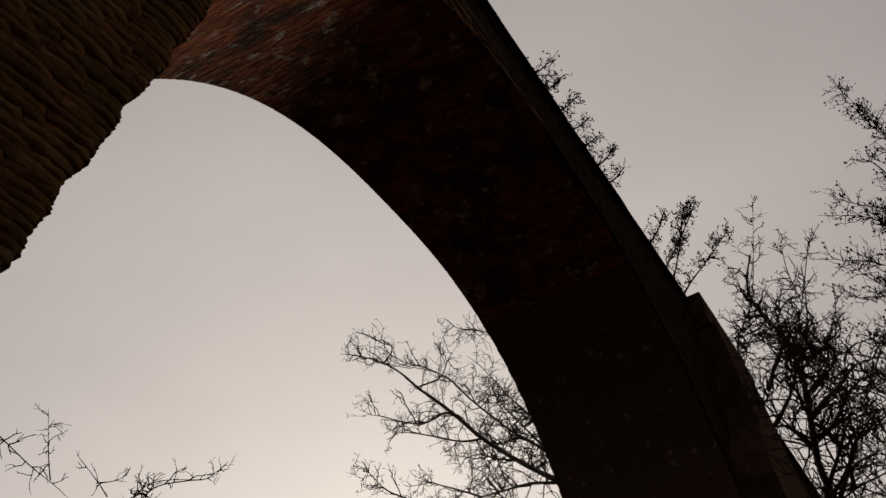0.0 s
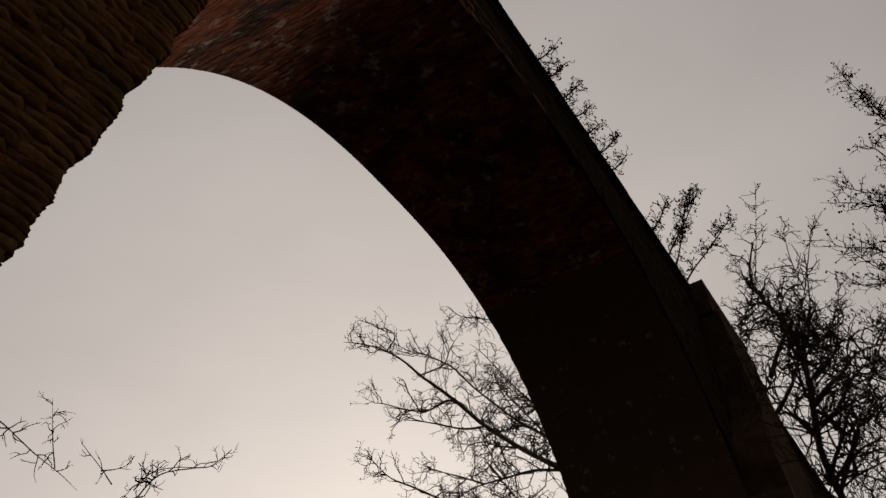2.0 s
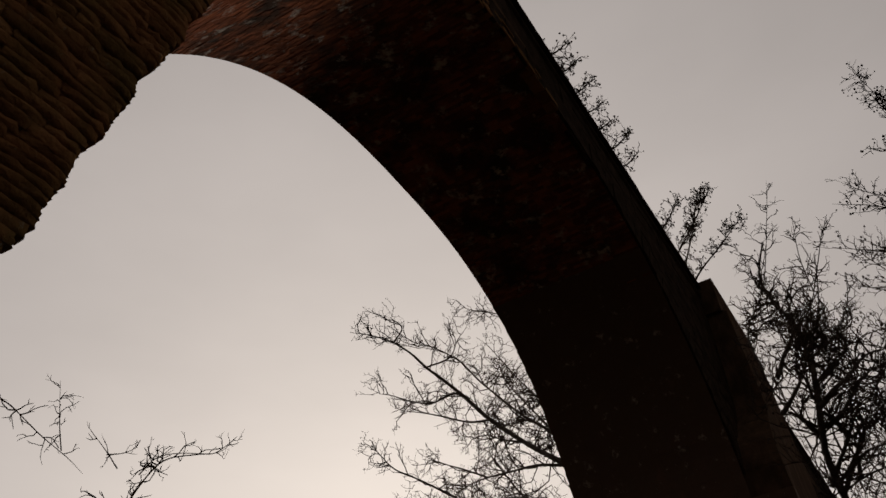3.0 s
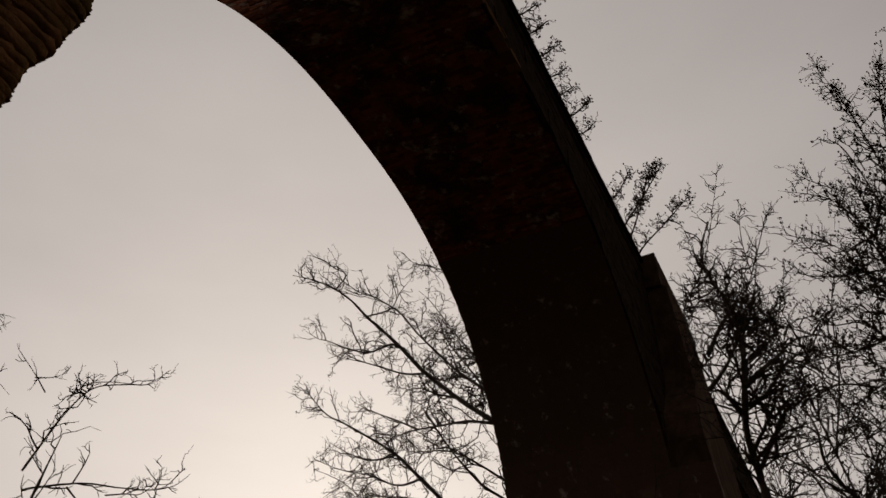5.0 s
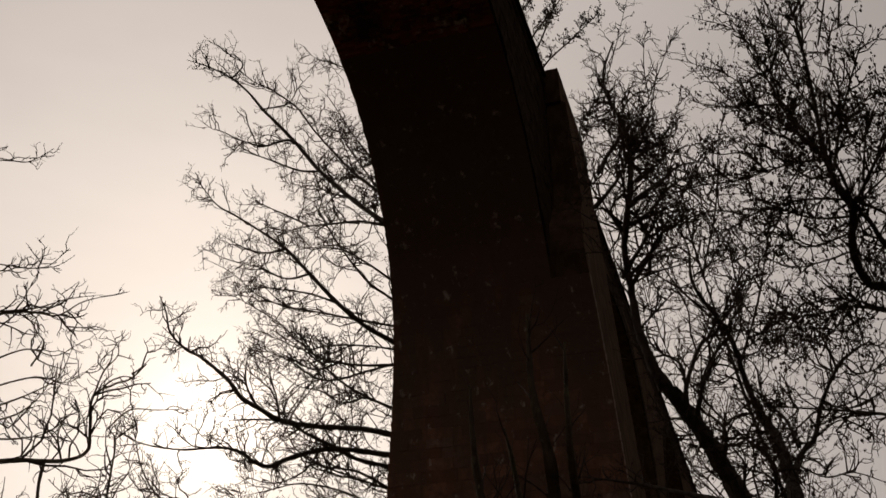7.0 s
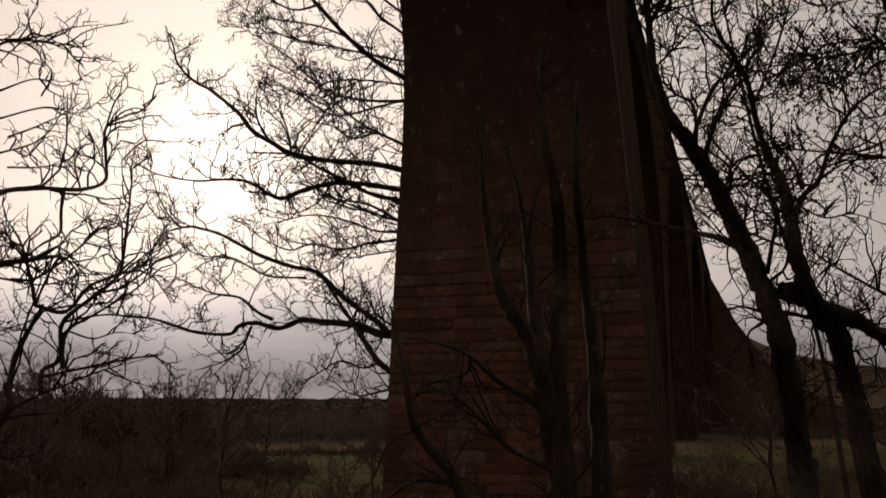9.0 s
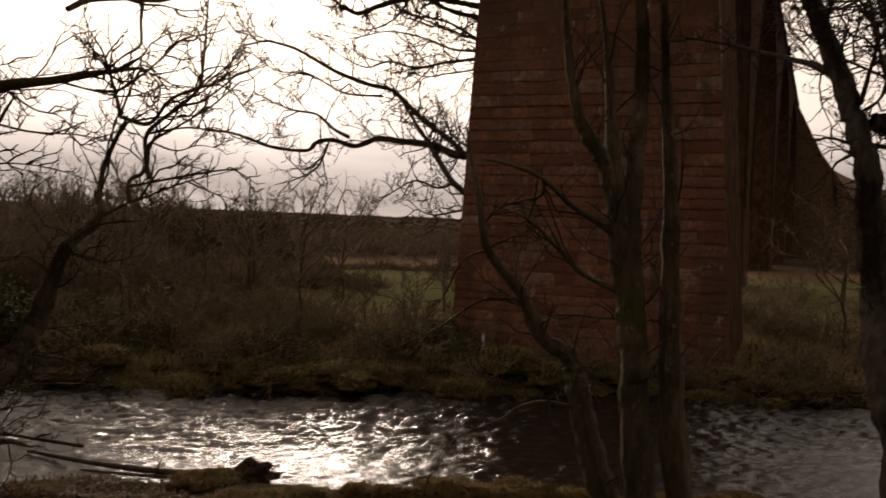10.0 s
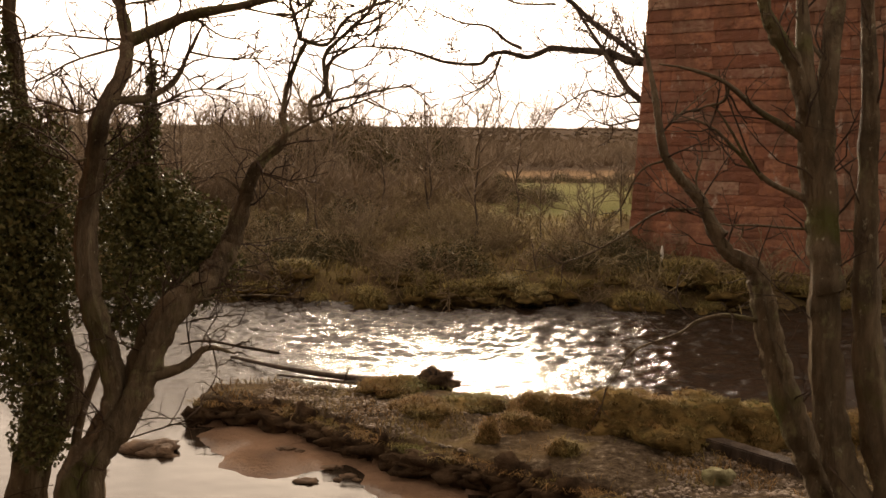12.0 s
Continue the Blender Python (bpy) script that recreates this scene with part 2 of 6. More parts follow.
    s.b.inputs["Coat Roughness"].default_value = 0.18
    film = both(s.grey(z, 0.20, 0.02), both(s.grey(z, 0.06, 0.02), s.grey(y, 15.0, 14.2)))
    half = s.t.nodes.new("ShaderNodeMath")
    half.operation = "MULTIPLY"
    half.inputs[1].default_value = 0.15
    link(s.t, film, half.inputs[0])
    film = half.outputs[0]
    link(s.t, film, s.b.inputs["Coat Weight"])
    return s.m


GROUND = ground_mat()


def water_mat():
    s = Mat("river_water", 0.09, 0.5)
    s.b.inputs["Base Color"].default_value = (0.018, 0.012, 0.008, 1)
    s.b.inputs["IOR"].default_value = 1.23
    s.bump(s.noise(9, 4, (0.55, 1.5, 1)), 0.03).bump(s.noise(30, 3, (0.6, 1.5, 1)), 0.009)
    # slack water lies smooth behind the spit
    sep = s.t.nodes.new("ShaderNodeSeparateXYZ")
    link(s.t, s.geo.outputs["Position"], sep.inputs[0])
    lively = s.t.nodes.new("ShaderNodeMapRange")
    lively.inputs["From Min"].default_value = 11.6
    lively.inputs["From Max"].default_value = 14.5
    lively.inputs["To Min"].default_value = 0.06
    link(s.t, sep.outputs[1], lively.inputs["Value"])
    for n in s.t.nodes:
        if n.bl_idname == "ShaderNodeBump":
            link(s.t, lively.outputs[0], n.inputs["Strength"])
    return s.m


WATER = water_mat()


# ---- small building helpers ----
def mesh_object(name, verts, faces, material, parent=None, label="", smooth=False):
    me = bpy.data.meshes.new(name)
    me.from_pydata([tuple(v) for v in verts], [], faces)
    if smooth:
        me.shade_smooth()
    me.materials.append(material)
    ob = new(name, me)
    if parent:
        ob.parent = parent
    return tagged(ob, label)


def part(name, bm, material, parent, label=""):
    me = bpy.data.meshes.new(name)
    bm.to_mesh(me)
    bm.free()
    me.materials.append(material)
    ob = new(name, me)
    ob.parent = parent
    return tagged(ob, label)


def thing(name, label, category, group="", kind=""):
    return tagged(new(name), label, category, group, kind)


def smooth01(a, b, x):
    k = np.clip((x - a) / (b - a), 0, 1)
    return k * k * (3 - 2 * k)


def fbm(x, y, scale, seed=0, octaves=4):
    """Cheap smooth value noise on arrays."""
    out, amp = np.zeros_like(x, dtype=float), 1.0
    for o in range(octaves):
        s = scale * 2 ** o
        X, Y = x * s + 17.3 * seed + 5 * o, y * s - 9.1 * seed + 3 * o
        i, j = np.floor(X), np.floor(Y)
        u, v = X - i, Y - j
        u, v = u * u * (3 - 2 * u), v * v * (3 - 2 * v)

        def g(a, b):
            n = np.sin(a * 127.1 + b * 311.7 + seed * 74.7) * 43758.5453
            return n - np.floor(n) - 0.5
        out += amp * ((g(i, j) * (1 - u) + g(i + 1, j) * u) * (1 - v) + (g(i, j + 1) * (1 - u) + g(i + 1, j + 1) * u) * v)
        amp *= 0.5
    return out


# ---- ground: near bank, spit, river bed, far bank, fields and hills ----
def spit_outer(x):
    return np.interp(x, [-5.6, -5.4, -4.7, -3.5, -1.7, -0.5, 0.7, 1.75, 2.7, 8, 20, 60], [12.4, 13.3, 13.55, 13.5, 13.5, 13.2, 12.95, 12.6, 12.4, 11.6, 10, 8])


def spit_inner(x):
    return np.interp(x, [-5.6, -5.4, -4.7, -4.0, -3.2, -2.5, -1.5, -0.65, 0.5, 2.5, 4.0], [12.2, 12.25, 12.35, 12.2, 11.65, 11.15, 10.6, 10.2, 9.5, 8.0, 4.0])


def far_edge(x):
    return 22.25 - 0.0009 * x * x + 0.35 * np.sin(x * 0.35) + 0.25 * np.sin(x * 1.1 + 1)


def ground_height(x, y):
    x, y = np.asarray(x, float), np.asarray(y, float)
    bed = -0.45 + 0 * x
    near = 2.6 * (1 - smooth01(2.5, 9.0 - 0.9 * smooth01(0, 6, x), y)) + 0.04 - 0.5 * smooth01(8.7, 10.5, y + 0.9 * smooth01(-3, -9, x))
    sand = 0.045 - 0.16 * smooth01(8.25, 7.45, y + 0.75 * x + 1.0 * fbm(x, y, 0.8, 4, 3)) + 0.12 * fbm(x, y, 0.7, 3, 3)
    sand = np.where((x > -6.2) & (y < spit_outer(x)), sand - 0.35 * smooth01(-4.6, -6.4, x), -1)
    d_in = np.minimum(y - spit_inner(x), spit_outer(x) - y)
    d_in = np.minimum(d_in, x + 5.5)
    turf = -0.45 + 0.86 * smooth01(-0.03, 0.16, d_in + 0.16 * fbm(x, y, 1.6, 15, 3)) + 0.16 * fbm(x, y, 0.8, 5) * smooth01(0, 0.8, d_in) + 0.07 * fbm(x, y, 3.5, 6, 2) * smooth01(0, 0.4, d_in)
    h = np.maximum(np.maximum(bed, near), np.maximum(sand, turf))
    e = y - far_edge(x)
    far = -0.45 + 1.05 * smooth01(-0.5, 1.3, e) + 0.75 * smooth01(0.5, 9, e) + 0.3 * fbm(x, y, 0.35, 7) * smooth01(0, 2, e) * (1 - smooth01(60, 120, e))
    hill = smooth01(95, 900, y) * (8.5 + 4 * fbm(x, y, 0.0016, 9, 3) + 4 * fbm(x, y, 0.0055, 10, 2)) + 4 * smooth01(300, 900, np.abs(x) + 0.2 * y)
    far = far + hill * smooth01(60, 200, e)
    # Unseen slope behind the viewpoint, added to dim skylight on the pier.
    h = h + 15 * smooth01(-7, -60, y) + 0.8 * fbm(x, y, 0.2, 11) * smooth01(-4, -12, y)
    return np.where(y > 18.5, np.maximum(far, -0.45), h)


def axis_ticks():
    xs = np.concatenate([-np.geomspace(2600, 24, 34), np.arange(-22, 22.01, 0.16), np.geomspace(24, 2600, 34)])
    ys = np.concatenate([-np.geomspace(2600, 8, 22), np.arange(-6, 6, 0.5), np.arange(6, 27, 0.14), np.geomspace(27.3, 2900, 74)])
    return xs, ys


def build_ground():
    xs, ys = axis_ticks()
    X, Y = np.meshgrid(xs, ys)
    Z = ground_height(X, Y)
    nx, ny = len(xs), len(ys)
    verts = np.stack([X.ravel(), Y.ravel(), Z.ravel()], 1)
    idx = np.arange(nx * ny).reshape(ny, nx)
    faces = np.stack([idx[:-1, :-1], idx[:-1, 1:], idx[1:, 1:], idx[1:, :-1]], -1).reshape(-1, 4)
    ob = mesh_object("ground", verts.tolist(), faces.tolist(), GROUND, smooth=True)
    return tagged(ob, "rough river bank of earth and winter grass", "ground", kind="structure")


build_ground()


def build_river():
    """The river's surface, with the chop of a shallow fast stream under the eye."""
    xs = np.concatenate([[-400, -120, -50, -30], np.arange(-22, 22.01, 0.085), [30, 50, 120, 400]])
    ys = np.concatenate([[4, 6, 7.5], np.arange(8.6, 23.2, 0.06), [24, 30]])
    X, Y = np.meshgrid(xs, ys)
    calm = np.clip((Y - 12.3 + 0.25 * np.clip(X + 4, -9, 0)) / 1.5, 0.12, 1)
    Z = calm * (1 + 1.9 * smooth01(15.5, 20.5, Y) + 0.9 * smooth01(3.2, 0, np.hypot(X - 2.2, (Y - 15.5) * 1.1))) * 0.85 * (0.045 * fbm(X, Y * 1.4, 1.4, 21, 2) + 0.055 * (0.5 - np.abs(fbm(X * 0.9 + 0.3 * Y, Y * 1.3, 5.6, 22, 2))) + 0.035 * fbm(X, Y * 1.1, 5.5, 23, 1))
    idx = np.arange(X.size).reshape(X.shape)
    faces = np.stack([idx[:-1, :-1], idx[:-1, 1:], idx[1:, 1:], idx[1:, :-1]], -1).reshape(-1, 4)
    return mesh_object("water", np.stack([X.ravel(), Y.ravel(), Z.ravel()], 1).tolist(), faces.tolist(), WATER, smooth=True)


river = build_river()
tagged(river, "brown rippled river glinting under the low sun", "river", kind="structure")

# ---- viaduct ----
AXIS = radians(25.38)
U = Vector((math.sin(AXIS), math.cos(AXIS), 0))
V = Vector((math.cos(AXIS), -math.sin(AXIS), 0))
TOP = EYE + 19.0
CROWN = EYE + 16.49
HALF, MID, PITCH = 11.667, 13.711, 27.5
FACE = -4.1


def br(a, l, z):
    return U * a + V * l + Vector((0, 0, z))


def half_width(z):
    return HALF * max(1 - max(z / CROWN, 0) ** 2.478, 0) ** (1 / 2.632)


def far_half(z):
    """The farther half stands a little fuller at its haunch and leans in at its foot."""
    return half_width(z) + float(np.interp(z, [0, 4, 6, 8, 10, 12, 14, 16, 18, 19.5, 20.3], [-0.25, -0.3, -0.34, -0.3, -0.1, 0.28, 0.6, 0.7, 0.5, 0.25, 0]))


def near_half(z):
    """The half nearer the viewpoint leans out a little less at its foot."""
    return half_width(z) + float(np.interp(z - EYE, [0, 3.6, 5, 7, 9], [0.5, 0.27, 0.12, -0.03, 0]))


def side_l(z):
    return -8.21 - 0.085 * (TOP - z)


def arch_profile(n=56):
    zs = [-1.2] + [CROWN * math.sin(math.pi / 2 * i / n) for i in range(n + 1)]
    near = [(-near_half(z), z) for z in zs]
    return near + [(far_half(z), z) for z in reversed(zs[:-1])]


def strip(bm, rows):
    """Quads between rows of points."""
    grid = [[bm.verts.new(p) for p in r] for r in rows]
    for r, q in zip(grid, grid[1:]):
        for i in range(len(r) - 1):
            bm.faces.new((r[i], r[i + 1], q[i + 1], q[i]))
    return grid


def bar(bm, corners_a, corners_b):
    """A closed four-sided bar from one end's four points to the other's."""
    a = [bm.verts.new(p) for p in corners_a]
    b = [bm.verts.new(p) for p in corners_b]
    for i in range(4):
        j = (i + 1) % 4
        bm.faces.new((a[i], a[j], b[j], b[i]))
    bm.faces.new(a[::-1])
    bm.faces.new(b)


def build_span(v, mid):
    prof = arch_profile()
    bm = bmesh.new()
    strip(bm, [[br(mid + a, FACE, z), br(mid + a, FACE, TOP - 1.5)] for a, z in prof])
    strip(bm, [[br(mid + a, side_l(z), z), br(mid + a, side_l(TOP - 1.5), TOP - 1.5)] for a, z in prof][::-1])
    strip(bm, [[br(mid + a, FACE, z), br(mid + a, side_l(z), z)] for a, z in prof][::-1])
    strip(bm, [[br(mid + a, FACE, TOP - 1.2), br(mid + a, side_l(TOP), TOP - 1.2)] for a, z in (prof[0], prof[-1])])
    part("spandrel", bm, SHADED_STONE, v, "red sandstone spandrel over a round arch")
    # raised ring of voussoirs on the face
    bm = bmesh.new()
    prof2 = prof[1:-1]
    for (a0, z0), (a1, z1) in zip(prof2, prof2[1:]):
        if (z0 < 6 and z1 < 6) or (mid == MID and z0 < (14.5 if a0 < 0 else 15.5)):
            continue
        t = Vector((a1 - a0, z1 - z0)).normalized()
        nx, nz = -t.y * 0.75, t.x * 0.75
        g = 0.012
        p = [(a0 + t.x * g, z0 + t.y * g), (a1 - t.x * g, z1 - t.y * g)]
        q = [(p[1][0] + nx, p[1][1] + nz), (p[0][0] + nx, p[0][1] + nz)]
        o = 0.05 + 0.03 * random.random()
        bar(bm, [br(mid + a, FACE + o, z) for a, z in p + q], [br(mid + a, FACE - 0.02, z) for a, z in p + q])
    tagged(part("arch_ring", bm, DEEP_SHADE_STONE, v, "ring of dressed sandstone voussoirs"), kind="stuff")


def build_parapet(v, a0, a1):
    for l, o in ((FACE, 1), (side_l(TOP), -1)):
        bm = bmesh.new()
        bar(bm, [br(a0, l, TOP - 1.5), br(a0, l - o * 0.45, TOP - 1.5), br(a0, l - o * 0.45, TOP - 0.24), br(a0, l, TOP - 0.24)],
            [br(a1, l, TOP - 1.5), br(a1, l - o * 0.45, TOP - 1.5), br(a1, l - o * 0.45, TOP - 0.24), br(a1, l, TOP - 0.24)])
        part("parapet", bm, DEEP_SHADE_STONE, v)
        bm = bmesh.new()
        n = max(1, int((a1 - a0) / 1.1))
        for i in range(n):
            p, q = a0 + (a1 - a0) * i / n + 0.008, a0 + (a1 - a0) * (i + 1) / n - 0.008
            j = 0.012 * random.random()
            c = [(l + o * (0.125 + j), TOP - 0.24), (l - o * 0.55, TOP - 0.24), (l - o * 0.52, TOP + j), (l + o * (0.10 + j), TOP + j)]
            bar(bm, [br(p, *x) for x in c], [br(q, *x) for x in c])
        tagged(part("coping", bm, DEEP_SHADE_STONE, v, "sandstone coping stones coloured dark for shade"), kind="stuff")
        bm = bmesh.new()
        c = [(l + o * 0.002, TOP - 0.66), (l + o * 0.07, TOP - 0.60), (l + o * 0.07, TOP - 0.50), (l + o * 0.002, TOP - 0.46)]
        bar(bm, [br(a0, *x) for x in c], [br(a1, *x) for x in c])
        part("string_course", bm, DEEP_SHADE_STONE, v, "projecting moulded string course")


def pier_foot(z):
    return -3.50 + 0.060 * (TOP - z)


def build_pier(v, c, king):
    h = PITCH / 2 - HALF
    bm = bmesh.new()
    bar(bm, [br(c - h, FACE, -1.2), br(c + h, FACE, -1.2), br(c + h, side_l(-1.2), -1.2), br(c - h, side_l(-1.2), -1.2)],
        [br(c - h, FACE, TOP - 1.5), br(c + h, FACE, TOP - 1.5), br(c + h, side_l(TOP - 1.5), TOP - 1.5), br(c - h, side_l(TOP - 1.5), TOP - 1.5)])
    part("pier", bm, SHADED_STONE, v, "tall battered red sandstone pier")
    if not king:
        return
    bm = bmesh.new()
    rows = []
    for z in [-1.2] + list(np.arange(0.4, TOP - 1.31, 0.8)) + [TOP - 1.3]:
        # its near side follows the haunch, then turns upright below the parapet
        k = float(smooth01(15.0, 18.5, z))
        left = (MID + far_half(z) + 0.02) * (1 - k) + (c - h + 0.03) * k
        front = pier_foot(z) - 0.01
        rows.append([br(left, FACE - 0.02, z), br(left, front, z), br(c + h - 0.03, front, z), br(c + h - 0.03, FACE - 0.02, z)])
    grid = strip(bm, rows)
    bm.faces.new(grid[-1])
    bmesh.ops.recalc_face_normals(bm, faces=bm.faces)
    part("pilaster", bm, SHADED_STONE, v, "broad battered pilaster on the pier")
    bm = bmesh.new()
    x0, x1 = c - h - 0.12, c + h + 0.02
    bar(bm, [br(x0, FACE, TOP - 1.3), br(x1, FACE, TOP - 1.3), br(x1, -3.56, TOP - 1.3), br(x0, -3.56, TOP - 1.3)],
        [br(x0, FACE - 0.5, TOP + 0.02), br(x1, FACE - 0.5, TOP + 0.02), br(x1, -3.57, TOP + 0.02), br(x0, -3.57, TOP + 0.02)])
    part("refuge_block", bm, SHADED_STONE, v, "solid parapet block over the pilaster")


viaduct = thing("viaduct", "tall dark red sandstone railway viaduct with round arches", "viaduct", kind="structure")
for k in range(-1, 5):
    build_span(viaduct, MID + PITCH * k)
    build_pier(viaduct, MID + PITCH * (k + 0.5), k == 0)
build_parapet(viaduct, MID - PITCH * 1.5, MID + PITCH * 4.6)


def embankment():
    """The line goes on beyond the arches on an earth bank that bends away."""
    bm = bmesh.new()
    rows, bearing, p = [], AXIS, br(MID + PITCH * 4.5, -6.2, 0)
    for i in range(46):
        side = Vector((math.cos(bearing), -math.sin(bearing), 0))
        g = 2.0
        jit = 0.6 * math.sin(i * 1.7) + 0.4 * math.sin(i * 0.6)
        rows.append([p + side * l + Vector((0, 0, z)) for l, z in ((-34, g), (-14, 14 + jit), (-4, TOP - 1), (2.1, TOP - 0.4), (5.4 + jit * 0.4, 16), (10.5 + jit, 8.5), (17 + jit, 4.6), (30, g - 1))])
        p = p + Vector((math.sin(bearing), math.cos(bearing), 0)) * 14
        bearing += radians(0.55 if i < 6 else 1.0)
    grid = strip(bm, rows)
    bm.faces.new(grid[0])
    bmesh.ops.recalc_face_normals(bm, faces=bm.faces)
    me = bpy.data.meshes.new("embankment")
    bm.to_mesh(me)
    bm.free()
    me.materials.append(BRACKEN)
    tagged(new("embankment", me), "grassy railway embankment curving away", "embankment", kind="structure")


embankment()


# ---- trees ----
def sight(az, el, d):
    """A place at horizontal distance d from the viewpoint, on a bearing and an elevation in degrees."""
    return np.array([math.sin(radians(az)) * d, math.cos(radians(az)) * d, EYE + d * math.tan(radians(el))])


class Tubes:
    def __init__(self):
        self.v, self.f = [], []

    def add(self, path, radii, sides, gnarl=None):
        path = np.asarray(path, float)
        n = len(path)
        tan = np.gradient(path, axis=0)
        tan /= np.linalg.norm(tan, axis=1)[:, None] + 1e-9
        ref = np.array([0.31, 0.89, 0.33]) if abs(tan[0] @ np.array([0.31, 0.89, 0.33])) < 0.9 else np.array([0.9, 0.1, -0.4])
        s = np.cross(tan, ref)
        s /= np.linalg.norm(s, axis=1)[:, None] + 1e-9
        b = np.cross(tan, s)
        base = len(self.v)
        ang = np.arange(sides) * 2 * np.pi / sides
        rr = np.repeat(np.asarray(radii, float)[:, None], sides, 1)
        if gnarl is not None:
            ridge = np.cumsum(gnarl.normal(size=(n, sides)) * 0.035, axis=0) + gnarl.normal(size=(1, sides)) * 0.07
            rr = rr * np.clip(1 + ridge - ridge.mean(1, keepdims=True) + 0.03 * gnarl.normal(size=(n, sides)), 0.75, 1.3)
        ring = path[:, None] + rr[:, :, None] * (np.cos(ang)[None, :, None] * s[:, None] + np.sin(ang)[None, :, None] * b[:, None])
        self.v += ring.reshape(-1, 3).tolist()
        for i in range(n - 1):
            for k in range(sides):
                m = (k + 1) % sides
                self.f.append((base + i * sides + k, base + i * sides + m, base + (i + 1) * sides + m, base + (i + 1) * sides + k))
        self.f.append(tuple(base + (n - 1) * sides + k for k in range(sides)))

    def bud(self, p, r):
        base = len(self.v)
        x, y, z = p
        self.v += [[x + r, y, z], [x, y + r, z], [x - r, y, z], [x, y - r, z], [x, y, z + 1.4 * r], [x, y, z - 1.4 * r]]
        for a, b in ((0, 1), (1, 2), (2, 3), (3, 0)):
            self.f += [(base + a, base + b, base + 4), (base + b, base + a, base + 5)]

    def make(self, name, material, parent, label="", smooth=True):
        return mesh_object(name, self.v, self.f, material, parent, label, smooth)


def spline(points, per=6):
    """A smooth curve through the points."""
    P = np.asarray(points, float)
    P = np.vstack([2 * P[0] - P[1], P, 2 * P[-1] - P[-2]])
    out = []
    for i in range(1, len(P) - 2):
        for t in np.arange(per) / per:
            a, b, c, d = P[i - 1], P[i], P[i + 1], P[i + 2]
            out.append(0.5 * (2 * b + (c - a) * t + (2 * a - 5 * b + 4 * c - d) * t * t + (3 * b - a - 3 * c + d) * t ** 3))
    out.append(P[-2])
    return np.array(out)


def sprout(tubes, rng, path, r0, r1, levels, lift, wiggle, buds, first=0.12):
    """Grow side branches along a path: levels is a list of (length, per metre, radius)."""
    if not levels:
        return
    length, per, rad = levels[0]
    seg = np.linalg.norm(np.diff(path, axis=0), axis=1)
    total = seg.sum()
    cum = np.r_[0, np.cumsum(seg)] / max(total, 1e-9)
    count = int(total * per * (1 - first) + rng.random())
    for _ in range(count):
        t = first + (1 - first) * rng.random() ** 0.85
        i = min(np.searchsorted(cum, t, side="right") - 1, len(path) - 2)
        k = (t - cum[i]) / max(cum[i + 1] - cum[i], 1e-9)
        p = path[i] * (1 - k) + path[i + 1] * k
        tan = path[i + 1] - path[i]
        tan = tan / (np.linalg.norm(tan) + 1e-9)
        side = rng.normal(size=3)
        side -= tan * (side @ tan)
        side /= np.linalg.norm(side) + 1e-9
        a = radians(rng.uniform(28, 68))
        d = tan * math.cos(a) + side * math.sin(a)
        d[2] += lift
        d /= np.linalg.norm(d)
        ln = length * rng.uniform(0.45, 1.25) * (1.15 - 0.75 * t)
        n = 4 if len(levels) > 1 else 3
        pts = [p]
        for _s in range(n):
            d = d + rng.normal(size=3) * wiggle
            d[2] += lift * 0.35
            d /= np.linalg.norm(d)
            pts.append(pts[-1] + d * ln / n)
        pts = np.array(pts)
        ra = min(rad * rng.uniform(0.75, 1.2), 0.8 * (r0 + (r1 - r0) * t) + 0.2 * rad)
        rb = ra * 0.42
        tubes.add(pts, np.linspace(ra, rb, n + 1), 3 if len(levels) < 3 else 4)
        if len(levels) == 1 and buds and rng.random() < buds[0]:
            for _b in range(1 + int(rng.random() * 2)):
                tubes.bud(pts[-1 - int(rng.random() * 2)] + rng.normal(size=3) * buds[1], buds[1] * rng.uniform(0.7, 1.3))
        sprout(tubes, rng, pts, ra, rb, levels[1:], lift, wiggle, buds, 0.15)


